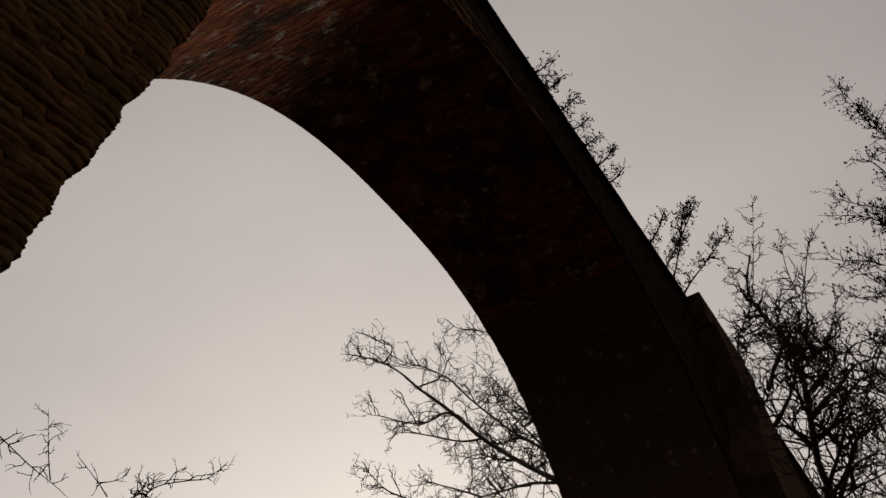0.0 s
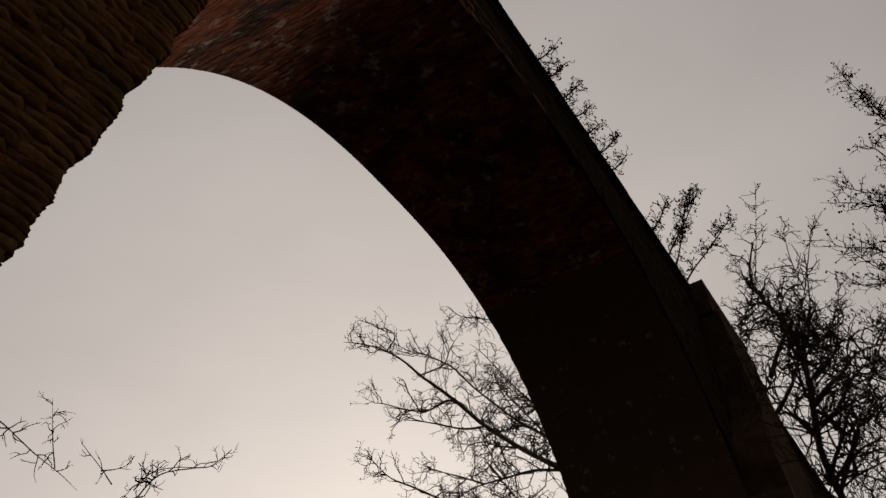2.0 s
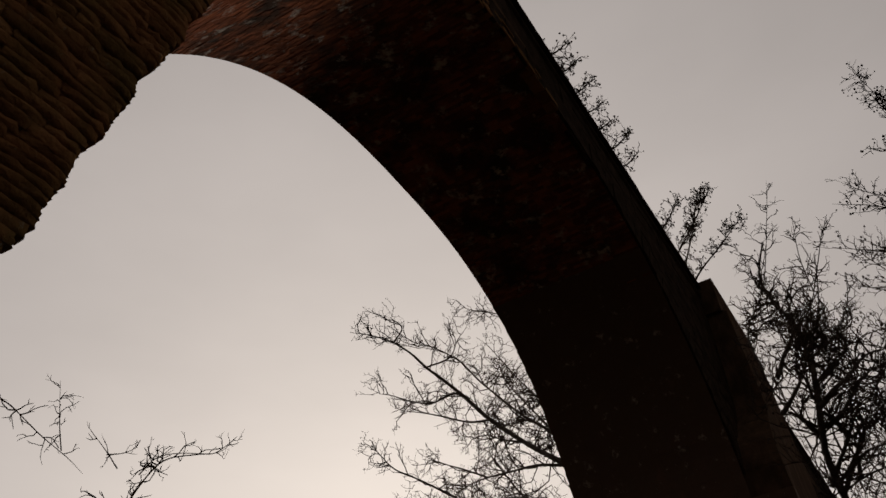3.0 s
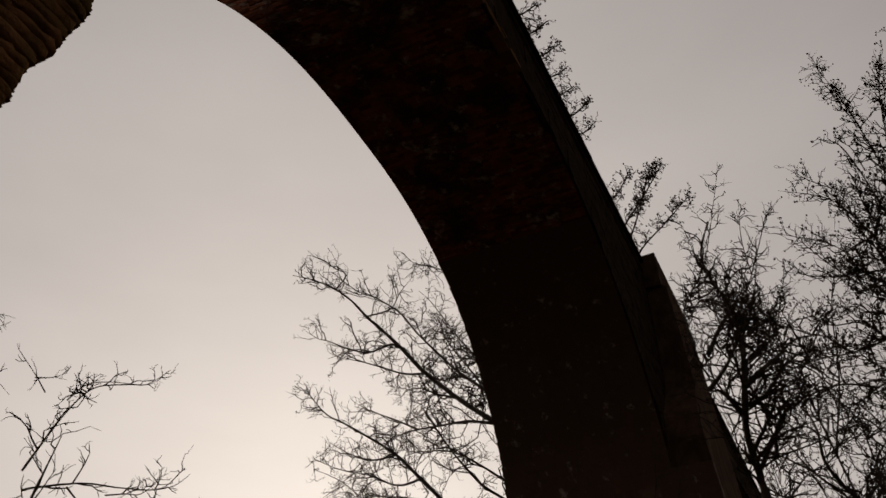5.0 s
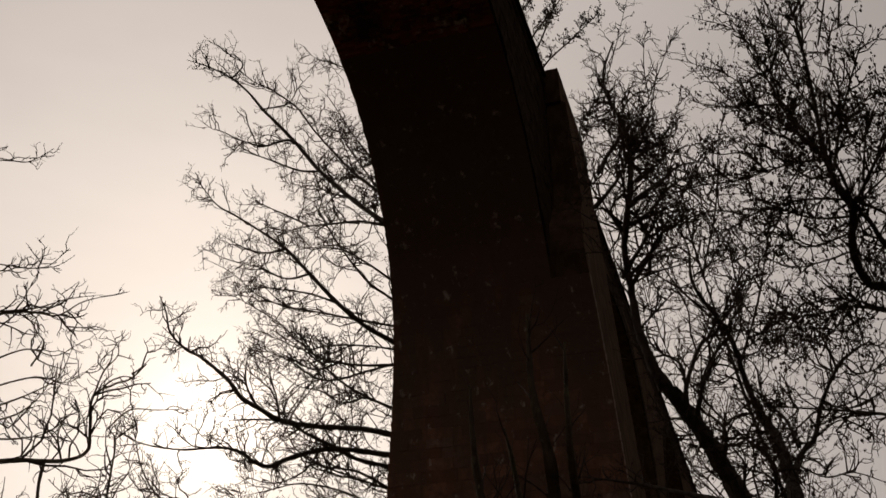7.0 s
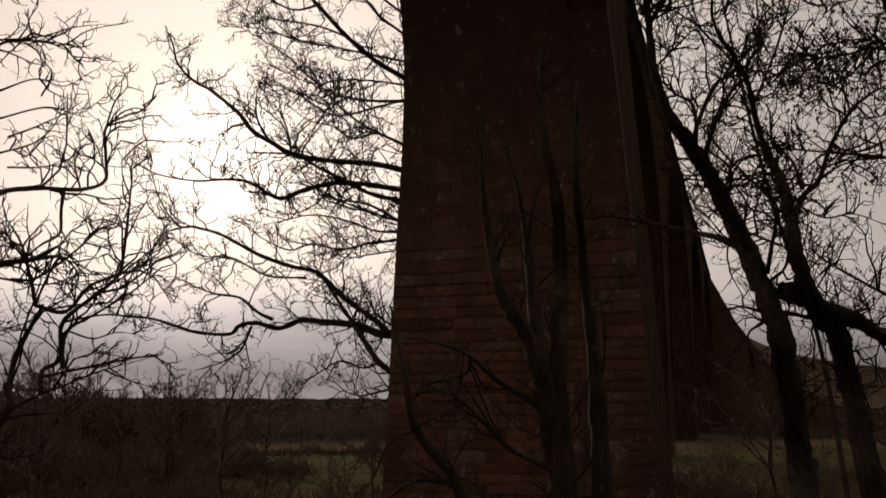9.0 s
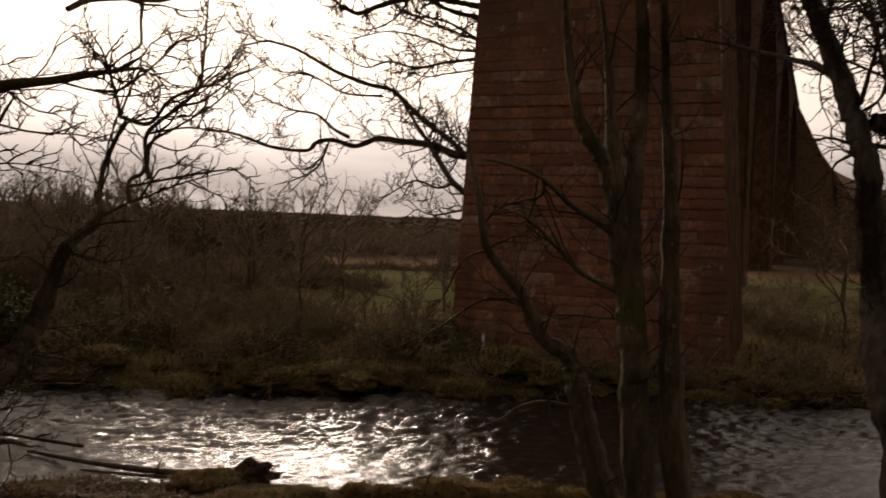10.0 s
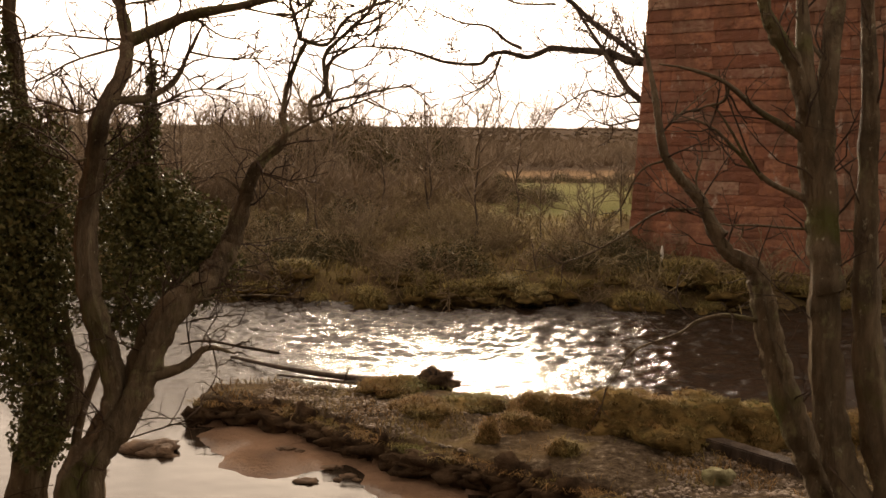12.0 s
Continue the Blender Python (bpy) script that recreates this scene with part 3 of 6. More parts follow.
def tree(name, label, guides, dist, seed, levels, bark=BARK, lift=0.16, wiggle=0.22, buds=None, depth=0.09, root=True, group="", twig=None):
    """A bare tree: guides are (radius at start, radius at end, bearings and elevations along the limb)."""
    rng = np.random.default_rng(seed)
    t = thing(name, label, "tree", group)
    crown = Tubes()

    def place(az, el):
        w = math.sin(az * 0.31 + seed) * math.cos(el * 0.23 + 2 * seed) + 0.6 * math.sin(el * 0.5 + az * 0.17 + seed * 3)
        return sight(az, el, dist * (1 + depth * w * min(1, max(0, (el + 14) / 22))))
    for k, (r0, r1, g) in enumerate(guides):
        pts = [place(*q) for q in g]
        if (k == 0 or g[0][1] < -15) and root:
            x, y, z = pts[0]
            gz = float(ground_height(x, y))
            if z > gz + 0.3:
                pts = [np.array([x + 0.03 * (z - gz), y, gz - 0.25])] + pts
        thick = r0 > 0.09
        path = spline(pts, 10 if thick else 6)
        path[1:] += rng.normal(size=path[1:].shape) * min(0.12 * r1, 0.02)
        rad = np.linspace(1, 0, len(path)) ** 0.9 * (r0 - r1 * 0.6) + r1 * 0.6
        if k == 0 and root:
            rad[:4] *= np.array([1.5, 1.25, 1.12, 1.05])
        rad = rad * (1 + 0.02 * rng.normal(size=len(rad)) + 0.07 * np.sin(np.arange(len(rad)) * 0.9 + seed + k))
        tb = Tubes()
        tb.add(path, rad, 16 if thick else 7, np.random.default_rng(900 + 31 * seed + k) if thick else None)
        tb.make("trunk" if k == 0 and root else "limb", bark, t)
        slim = min(1.0, 0.1 + r0 / 0.036)
        levels_k = [(a * slim, b * (1.6 - 0.6 * slim), c) for a, b, c in levels]
        sprout(crown, rng, path, r0, r1, levels_k, lift, wiggle, buds, 0.35 if k == 0 and root else 0.08)
        if r1 < 0.009:
            continue
        sprout(crown, rng, path[-3:], r1, r1 * 0.5, [(levels[0][0] * 0.55, 3 / max(levels[0][0], 0.1), levels[0][2])] + levels[1:], lift, wiggle, buds, 0.5)
    tagged(crown.make("crown", twig or TWIG, t, "fine leafless twigs"), kind="stuff")
    return t


def limb(guides, r0, r1, *q):
    """Adds a limb that runs through bearings and elevations, in degrees, with its radius at both ends."""
    guides.append((r0, r1, list(zip(q[::2], q[1::2]))))


ALDER = []
limb(ALDER, 0.336, 0.119, 7.2, -5.0, 7.4, 3, 7.1, 10, 7.3, 18, 6.8, 26, 6.4, 31, 6.0, 36)
limb(ALDER, 0.112, 0.0223, 6.3, 26.4, 4.1, 27.8, 1.9, 29.2, -0.4, 30.8, -2.1, 32.3, -3.5, 33.4, -4.8, 34.3, -5.9, 35.2, -7.2, 35.9, -8.9, 36.4, -10.5, 36.6)
limb(ALDER, 0.0776, 0.0186, 6.1, 28.1, 3.9, 29.6, 2, 30.8, 0.4, 32.1, -1.1, 33.4, -2.2, 34.5, -3.9, 35.4, -5.6, 35.9, -7.6, 37)
limb(ALDER, 0.0517, 0.0148, 5.3, 29.8, 3.4, 31.6, 2, 33, 0.9, 34.3, 0, 35.3, -0.8, 35.9)
limb(ALDER, 0.0345, 0.0148, 3.8, 36.4, 1, 37.2, -0.1, 37.5, -0.9, 37.6, -1.8, 37.9)
limb(ALDER, 0.0517, 0.0148, 5.3, 27.9, 3.7, 29.9, 2.2, 31.6, 1.2, 32.8, 0.7, 34, 1.1, 35.4)
limb(ALDER, 0.0776, 0.0223, 7, 27.4, 4.3, 27.6, 2.5, 27.8, 0.5, 27.6, -1, 27.4, -2.2, 27.1, -3.3, 26.5)
limb(ALDER, 0.0776, 0.0223, 7, 21.4, 4.9, 22.9, 3.3, 23.9, 2.2, 25, 1, 26.4, -0.1, 27.9, -0.7, 28.7)
limb(ALDER, 0.1034, 0.0223, 7.1, 19, 4.9, 20.3, 3, 21.3, 1.1, 22.7, -0.9, 24.5, -2.5, 25.9, -4.1, 26.8, -6, 27.7, -7.4, 28.3, -8.7, 29.5)
limb(ALDER, 0.0689, 0.0186, 7.5, 20.8, 4.9, 21.3, 1.9, 21.8, -0, 22.1, -2.3, 22.4, -4.2, 23, -6.1, 24.3, -8, 25)
limb(ALDER, 0.0776, 0.0186, 7.5, 18.8, 4.9, 18.9, 3, 18.9, 1.6, 19, 0.1, 19.3, -1.4, 20.3, -2.6, 21.3, -4.5, 22.3, -6.6, 23.2)
limb(ALDER, 0.0689, 0.0223, 7.4, 19.7, 4.9, 19, 3, 18.5, 1.2, 18, -0.2, 18.1, -1.7, 19, -3.2, 19.6, -4.7, 20.2)
limb(ALDER, 0.0776, 0.0223, 7, 15.2, 4.7, 16.3, 3.1, 17, 1.6, 17.8, 0.1, 19, -1.4, 20, -3.3, 21)
limb(ALDER, 0.1206, 0.0223, 7.2, 14.3, 4.7, 14.7, 3.1, 15, 1.3, 15.1, -0.5, 15.2, -2.3, 15.5, -3.7, 16.2, -4.8, 16.8, -5.7, 17.8, -7.4, 19, -8.5, 19.5, -9.5, 20.4, -9.9, 21.6, -10.4, 22.5)
limb(ALDER, 0.1206, 0.0223, 7, 13.2, 4.5, 13.5, 2.4, 13.8, 0.3, 13.8, -1.5, 13.3, -2.8, 12.8, -3.8, 13.1, -4.6, 13.6, -5.9, 13.8, -8.3, 13.6, -10.6, 13.9, -12, 14.6)
limb(ALDER, 0.1034, 0.0223, 6.9, 12.3, 4.5, 12.8, 2.7, 13.2, 1, 14, -0.5, 14.7, -1.9, 15.4, -3.7, 15.5, -5.4, 15.4)
limb(ALDER, 0.0689, 0.0223, 6.8, 10.7, 4.5, 11.5, 3.5, 11.8, 1.7, 12.4, -0.4, 13.2, -1.5, 14.2, -1.9, 15.4)
limb(ALDER, 0.0603, 0.0148, 6.6, 22.8, 4.5, 24.3, 2.9, 25.3, 1.4, 26, -0.2, 26.1, -1.7, 25.9, -2.8, 25.2)
limb(ALDER, 0.0603, 0.0148, 7.4, 19.6, 4.8, 19.9, 3, 20.1, 0.8, 20.1, -1, 19.8, -2.5, 20.3, -4, 20.8)
limb(ALDER, 0.0689, 0.0186, -1.9, 32.2, -2.9, 32.6, -4.5, 32.1, -6.1, 32.3, -7.5, 32.7, -8.3, 32.8)
limb(ALDER, 0.0603, 0.0148, -0.4, 30.8, -2, 30.8, -4, 31.3, -5.6, 31.6, -6.8, 31.7)
limb(ALDER, 0.0603, 0.0148, -0.7, 24.5, -2.4, 24.1, -4.3, 24.7, -6.2, 25, -8.1, 25.6)
limb(ALDER, 0.0603, 0.0148, -2.5, 25.9, -4, 25.6, -5.5, 25.9, -7.1, 26.6)
limb(ALDER, 0.0603, 0.0148, 1.1, 22.7, -0.6, 23.2, -2.3, 23.4, -4.2, 23.5, -6.2, 23.7)
limb(ALDER, 0.0517, 0.0148, -1, 27.4, -2.6, 28, -4.2, 28.5, -5.4, 29)
limb(ALDER, 0.0517, 0.0148, 2.1, 29.2, 0.5, 29.5, -0.9, 29.9, -1.9, 29.7)
limb(ALDER, 0.0517, 0.0148, 1.2, 19, -0.3, 18.6, -2.1, 19.3, -3.5, 18.9, -4.6, 19.5)
limb(ALDER, 0.0517, 0.0148, 3.1, 17, 1.6, 16.6, 0.2, 17.3, -1.3, 17.6, -2.8, 18.6)
limb(ALDER, 0.0517, 0.0148, -3.7, 16.2, -4.5, 17.5, -4.6, 18.9, -4.3, 19.9)
limb(ALDER, 0.0517, 0.0148, -2.3, 15.5, -2.7, 17.2, -3.5, 18.6)
limb(ALDER, 0.0517, 0.0148, 0.3, 13.8, -0.7, 12.5, -2.4, 11.8, -4.1, 12.1)
limb(ALDER, 0.0517, 0.0148, -7.2, 35.9, -6.5, 36.8, -7.4, 37.5)
limb(ALDER, 0.0517, 0.0148, -4.8, 34.3, -3, 34.8, -2.3, 35.8, -1.5, 36.6)
limb(ALDER, 0.0776, 0.0223, 6.9, 10.5, 4.4, 10.3, 2.7, 10.1, 0.9, 9.7, -0.9, 10, -2.3, 9.6, -4, 10.3, -5.1, 11.1)
limb(ALDER, 0.0862, 0.0223, 6.8, 10.3, 4.6, 11.5, 2.6, 12.5, 0.5, 12.8, -0.9, 13.2)
limb(ALDER, 0.0689, 0.0186, 6.9, 10.5, 4.4, 10.8, 3, 10.9, 1.2, 11.5, -0.9, 11.8, -2.7, 11.4, -4.4, 11)
limb(ALDER, 0.1551, 0.0297, 7.5, 4.5, 5, 4.5, 3.4, 4.5, 2, 5, -0.1, 5.2, -1.4, 5.3, -2.8, 4.8, -4.2, 5.1, -5.2, 4.9, -5.8, 4.4, -7.8, 4.5, -9.1, 4.9, -10.7, 5.3, -12.9, 5.4)
limb(ALDER, 0.112, 0.0223, 6.6, 2.2, 4.8, 3.8, 3.1, 5.3, 1.3, 6.6, 0.2, 7.6, -0.7, 8.3, -2.2, 8.6, -4, 9.2, -5.4, 9.9, -6.7, 10.5, -8.1, 10.8, -9.1, 10.9, -10.2, 12.4, -11, 14.7)
limb(ALDER, 0.1293, 0.0297, 6.9, 0.1, 5, 1.5, 3.4, 2.7, 2.4, 4.1, 1.7, 5.2, 1, 6.2, -0.1, 7.8, -0.8, 8.8)
limb(ALDER, 0.0603, 0.0148, 6.8, 1.8, 4.5, 1.2, 3.3, 0.9, 2.1, 0.7, 1, 1.2, -0, 2.4)
limb(ALDER, 0.0517, 0.0148, 7, 10.2, 4.5, 9.7, 2.7, 9.4, 1.3, 9.2, -0.2, 9.7, -1.2, 10.4)
limb(ALDER, 0.0776, 0.0223, -3.2, 5.3, -4.2, 5.8, -5.2, 6.6, -6.6, 6.8, -7.6, 7.1, -8.9, 7.7)
limb(ALDER, 0.0603, 0.0223, -4.5, 4.8, -5.1, 3.4, -6.4, 2.6, -7.7, 2.2)
limb(ALDER, 0.0517, 0.0186, -1.2, 7.9, -3.6, 8, -5.7, 9, -7.7, 9.1, -9.4, 10.1)
limb(ALDER, 0.0603, 0.0371, 2.2, 4.5, 2.7, 5.9, 2.4, 6.6)
limb(ALDER, 0.0517, 0.0148, 3.4, 2.7, 2.4, 2.4, 1, 2.8, -0.3, 2.1, -1.3, 1.4)
tree("alder_tree", "bare alder with spreading limbs beside the pier", ALDER, 37, 3,
     [(2.6, 2.4, 0.03), (1.1, 3.6, 0.0205), (0.42, 3.6, 0.015)], wiggle=0.42, buds=(0.5, 0.022), twig=TWIG)

RIVERSIDE = []
limb(RIVERSIDE, 0.1265, 0.006, -29.8, -20.2, -28.5, -16.4, -28.1, -14.5, -28.8, -11.8, -29.4, -9.1, -29.5, -6.1, -29.2, -3.8, -28.7, -1.2, -28.3, 1.2, -27, 3.5, -26.7, 5.4, -27, 7.4, -27, 8.6, -27, 12, -26, 16, -25, 21, -24, 25.5)
limb(RIVERSIDE, 0.165, 0.0307, -30.6, -20.1, -28.9, -17.7, -27.1, -15.2, -26.1, -12.7, -24.7, -10.4, -22.6, -8.7, -21.6, -7.4, -20.9, -6, -20.2, -3.9, -19.4, -1.9, -17.7, -0.1, -17.9, 1.3)
limb(RIVERSIDE, 0.0317, 0.0119, -17.8, 0.7, -17.5, 3, -16.5, 5.4, -16.3, 5.9)
limb(RIVERSIDE, 0.0687, 0.0188, -26.6, 5.4, -25, 6.1, -23, 7, -20.3, 7.6, -17.6, 8.3, -15.6, 8.7)
limb(RIVERSIDE, 0.0396, 0.0153, -27.5, 2, -25.7, 2.2, -24.1, 3.2, -23.2, 4.9, -22.3, 6.6)
limb(RIVERSIDE, 0.0119, 0.0051, -23.2, 4.9, -21.4, 4.6, -19, 4.6, -17, 4.3)
limb(RIVERSIDE, 0.0158, 0.0051, -17.7, -0.1, -16.3, 0.7, -14.9, 1.3, -12.8, 2.2, -10.1, 3)
limb(RIVERSIDE, 0.0238, 0.0068, -16.1, 0.9, -16.1, 2.1, -15.3, 2.7, -14.9, 4.4, -13.5, 5.4, -11.5, 6.8, -10.1, 8.1)
limb(RIVERSIDE, 0.066, 0.0136, -26.1, -14.2, -24.1, -13.8, -22.7, -12.8, -21, -13.2)
limb(RIVERSIDE, 0.0119, 0.0051, -22.7, -12.8, -21.2, -12.9)
limb(RIVERSIDE, 0.0119, 0.0051, -24.7, -10.1, -22.3, -9.8, -19.9, -9.7, -16.8, -9.9)
limb(RIVERSIDE, 0.0139, 0.0051, -28.7, -1.2, -29.9, -1.5, -30.8, -0.8, -31.7, -0.2)
limb(RIVERSIDE, 0.0139, 0.0051, -20.2, -3.6, -21.5, -2.5, -23.5, -2.7)
limb(RIVERSIDE, 0.0099, 0.0034, -19.5, -2.2, -17.4, -2.7, -15, -2.2)
limb(RIVERSIDE, 0.0158, 0.0051, -34.4, 7.6, -33.2, 7, -32.2, 6.3, -32.1, 5.2, -32.6, 4.3)
limb(RIVERSIDE, 0.0139, 0.0051, -26.7, 5.5, -28.5, 5.5, -30.3, 5.6, -32.1, 5.3)
limb(RIVERSIDE, 0.0139, 0.0051, -26.8, 5.1, -28.2, 4.7, -29.8, 4.1, -31.3, 3.2, -32.8, 2.7)
limb(RIVERSIDE, 0.0139, 0.0051, -28.1, 1.7, -29.5, 1.3, -31.1, 1.9, -32.3, 1.7)
limb(RIVERSIDE, 0.0119, 0.0051, -26.9, 7.4, -25.6, 7.7, -23.6, 8, -21.6, 8.7)
limb(RIVERSIDE, 0.0119, 0.0051, -25, 6.1, -24.7, 4.5, -25, 2.9, -25.7, 1.2)
limb(RIVERSIDE, 0.0119, 0.0051, -23, 7, -21.4, 5.9, -20, 5.6, -19, 4.6)
limb(RIVERSIDE, 0.0119, 0.0051, -20.3, 7.6, -18.3, 7.2, -16.3, 7, -14.6, 7.7, -13.5, 9.1)
limb(RIVERSIDE, 0.0119, 0.0051, -16.3, 5.5, -14.6, 5.9, -12.8, 6.1, -11.3, 6.6)
limb(RIVERSIDE, 0.0119, 0.0051, -26.9, 4.5, -25.7, 4.2, -24, 3.9, -22.4, 2.6, -20.7, 2.3)
limb(RIVERSIDE, 0.0119, 0.0051, -27.5, 2, -25.4, 1.7, -23.1, 2.7, -20.4, 2.6, -17.7, 1.8)
limb(RIVERSIDE, 0.0099, 0.0034, -14.9, 4.4, -13.5, 4, -12.1, 4.4, -10.4, 4.1)
limb(RIVERSIDE, 0.0099, 0.0034, -12.8, 2.2, -11.4, 1.6, -9.3, 1)
limb(RIVERSIDE, 0.0099, 0.0034, -17.6, 8.3, -15.9, 7.4, -14.2, 7.1, -12.1, 7.8, -10.1, 9.1)
limb(RIVERSIDE, 0.0099, 0.0034, -27.1, 8, -29, 8.2, -30.9, 7.5, -32.3, 7.7)
limb(RIVERSIDE, 0.0238, 0.0085, -15, 2.3, -15.2, 3.6, -15.2, 4.9, -13.9, 6.2, -12.4, 7.6, -12.1, 8.9, -12, 10.6, -11.9, 12.3, -11.9, 13.9, -12.4, 14.6)
limb(RIVERSIDE, 0.0198, 0.0068, -16.7, 5.8, -15.1, 5.5, -14, 6.9, -12.8, 7.6, -11.7, 8, -10, 8.7, -8, 9.5)
limb(RIVERSIDE, 0.0238, 0.0102, -19.7, 11.6, -18.6, 12.2, -16.8, 12.5, -14.7, 12.6, -13.4, 13.2, -13.4, 14.5, -13.5, 16.3, -12.4, 17.1, -11.5, 17.5, -10.7, 18.4)
limb(RIVERSIDE, 0.0158, 0.0085, -15.6, 12.5, -15.7, 11.3, -15.7, 10, -16.6, 9.3, -17.4, 8.6, -18.3, 8.4)
limb(RIVERSIDE, 0.0139, 0.0051, -18.1, 7.2, -16.7, 7.4, -14.7, 9.1, -13.3, 10.5, -11.1, 11.2, -10.5, 11.7)
limb(RIVERSIDE, 0.0178, 0.0068, -16.7, 5.8, -17.1, 7.4, -17.7, 9.3, -18.7, 10.8)
limb(RIVERSIDE, 0.0119, 0.0051, -16.7, 5.8, -16.4, 6.8, -15.6, 8.6, -14.6, 7.8, -14.7, 6.8, -16, 6)
limb(RIVERSIDE, 0.0139, 0.0051, -20.4, 19.4, -19.3, 20.4, -17.5, 20.7, -16.2, 20.7, -15, 21.6, -13.8, 22.1)
limb(RIVERSIDE, 0.0079, 0.0034, -16.2, 20.7, -15.4, 20, -14.1, 20)
limb(RIVERSIDE, 0.0079, 0.0034, -20.7, 22.6, -19.5, 22.8, -18.6, 22.9, -17.5, 23.9)
limb(RIVERSIDE, 0.0119, 0.0051, -15.2, 4.9, -12.9, 5.4, -10.7, 5.3, -10.1, 6)
limb(RIVERSIDE, 0.0139, 0.0051, -16.3, 1.7, -13.9, 2.3, -10.6, 3, -9.6, 2.7, -8.6, 1.2)
limb(RIVERSIDE, 0.0099, 0.0034, -13.5, 16.3, -13.1, 17.8, -12.4, 18.9, -13, 20.1)
limb(RIVERSIDE, 0.0099, 0.0034, -12.4, 14.6, -11.3, 15.7, -9.7, 15.8, -7.3, 16)
limb(RIVERSIDE, 0.0099, 0.0034, -18.7, 13.5, -16.9, 13.7, -15.4, 14.3, -14.3, 15.7)
limb(RIVERSIDE, 0.0099, 0.0034, -18.8, 15.2, -17.1, 16.1, -15.6, 17.2, -15.1, 18.9)
limb(RIVERSIDE, 0.0099, 0.0034, -12.4, 7.6, -10.9, 9, -10, 10, -9.8, 11.7)
limb(RIVERSIDE, 0.0099, 0.0034, -19.6, 17.6, -17.6, 18.6, -16, 18.4, -14.8, 19.2)
limb(RIVERSIDE, 0.0099, 0.0034, -19.5, 16.1, -16.9, 17.1, -15, 17, -13.5, 18.3)
limb(RIVERSIDE, 0.0099, 0.0034, -19.3, 14.2, -17.3, 15.1, -16.2, 16.5, -16, 18.1)
limb(RIVERSIDE, 0.0099, 0.0034, -17.2, 17.7, -16.7, 19, -17.4, 19.9, -17.2, 21.1)
limb(RIVERSIDE, 0.0099, 0.0034, -14.7, 12.6, -15.1, 14, -14.9, 15.3, -15.6, 16.6)
limb(RIVERSIDE, 0.0119, 0.0051, -25.7, 23.3, -25.1, 24.7, -24.1, 26.8, -22.8, 28.4, -20.8, 28.9, -19.5, 29.1, -18.2, 30.1)
limb(RIVERSIDE, 0.0119, 0.0051, -25.4, 22.3, -24.5, 22.6, -22.1, 23.1, -19.8, 23.1, -17.5, 23.3, -16.2, 24.6)
limb(RIVERSIDE, 0.0099, 0.0034, -23, 22.8, -21.8, 21.7, -20.8, 20.2)
limb(RIVERSIDE, 0.0099, 0.0034, -20.8, 20.2, -17.7, 20.9, -15.8, 21.7, -13.8, 22.2)
limb(RIVERSIDE, 0.0079, 0.0026, -33.5, 30.5, -32.7, 30.2, -30.7, 29, -28.8, 28, -27.6, 27.2)
limb(RIVERSIDE, 0.0069, 0.0026, -29.2, 28.3, -29.7, 29.8, -30.3, 32.1)
limb(RIVERSIDE, 0.0079, 0.0026, -24.2, 27.5, -23.3, 28.5, -21.9, 28.9, -19.4, 29.1, -18.2, 30.1)
limb(RIVERSIDE, 0.0069, 0.0026, -25.6, 27.7, -26.5, 28.6, -27.8, 29.7)
limb(RIVERSIDE, 0.0069, 0.0026, -26.4, 28.4, -25.4, 28.6, -24.6, 29)
tree("riverside_tree", "bare twisted twin-stemmed tree leaning over the river", RIVERSIDE, 8.5, 5,
     [(1.05, 5.4, 0.011), (0.6, 6.2, 0.0075), (0.3, 5.5, 0.0056)], BARK_NEAR, lift=0.13, wiggle=0.36, depth=0.07)

BANK_FRONT = []
limb(BANK_FRONT, 0.186, 0.097, 29.8, -11.6, 28.6, -7.1, 28.1, -2.9, 27.7, 1, 27.4, 4.3, 26.5, 7.4, 25.4, 10.5, 24.4, 13, 23.5, 14.7, 22.4, 16.5, 21.6, 17.8)
limb(BANK_FRONT, 0.078, 0.022, 22, 16.6, 21.5, 18.2, 21.1, 19.6, 20.9, 20.7, 20.8, 22.8, 20.7, 25.2, 21.2, 27.6, 21.8, 30.3, 21.6, 32.7, 20.6, 35.6, 21.7, 37.8)
limb(BANK_FRONT, 0.0349, 0.0125, 23.3, 15, 23.4, 16.6, 24.6, 18.9, 25.7, 19.6, 26.6, 20.7, 27.4, 21.3, 27.4, 23.3, 27.4, 25)
limb(BANK_FRONT, 0.0233, 0.01, 23.4, 16.6, 23.2, 18, 22.1, 18.8, 21.5, 19.7, 21.4, 21.7)
limb(BANK_FRONT, 0.0378, 0.015, 23.8, 14.9, 24.4, 16.5, 25.3, 18.1, 26.2, 19.6)
limb(BANK_FRONT, 0.0349, 0.0201, 24.9, 12.2, 25.3, 13.8, 24.5, 14.9)
limb(BANK_FRONT, 0.0175, 0.0075, 20.9, 23.1, 22.4, 23.6, 24.3, 23.9, 25.8, 24.2, 27.7, 24.8)
limb(BANK_FRONT, 0.0175, 0.0075, 21.2, 27.6, 22.7, 28.4, 24.3, 28.6, 26.1, 28.5)
limb(BANK_FRONT, 0.0175, 0.0075, 21.7, 30.3, 23.1, 32.2, 24, 34.1, 24.7, 36)
limb(BANK_FRONT, 0.0175, 0.0075, 21.6, 32.7, 20, 33.3, 18.9, 32.5, 18.4, 31.4)
limb(BANK_FRONT, 0.0175, 0.0075, 21, 26.6, 19.9, 27.7, 19.3, 29.2, 19.1, 30.6)
limb(BANK_FRONT, 0.0175, 0.0075, 21, 20.3, 22.5, 21.5, 23.7, 22.4, 25.6, 22.9)
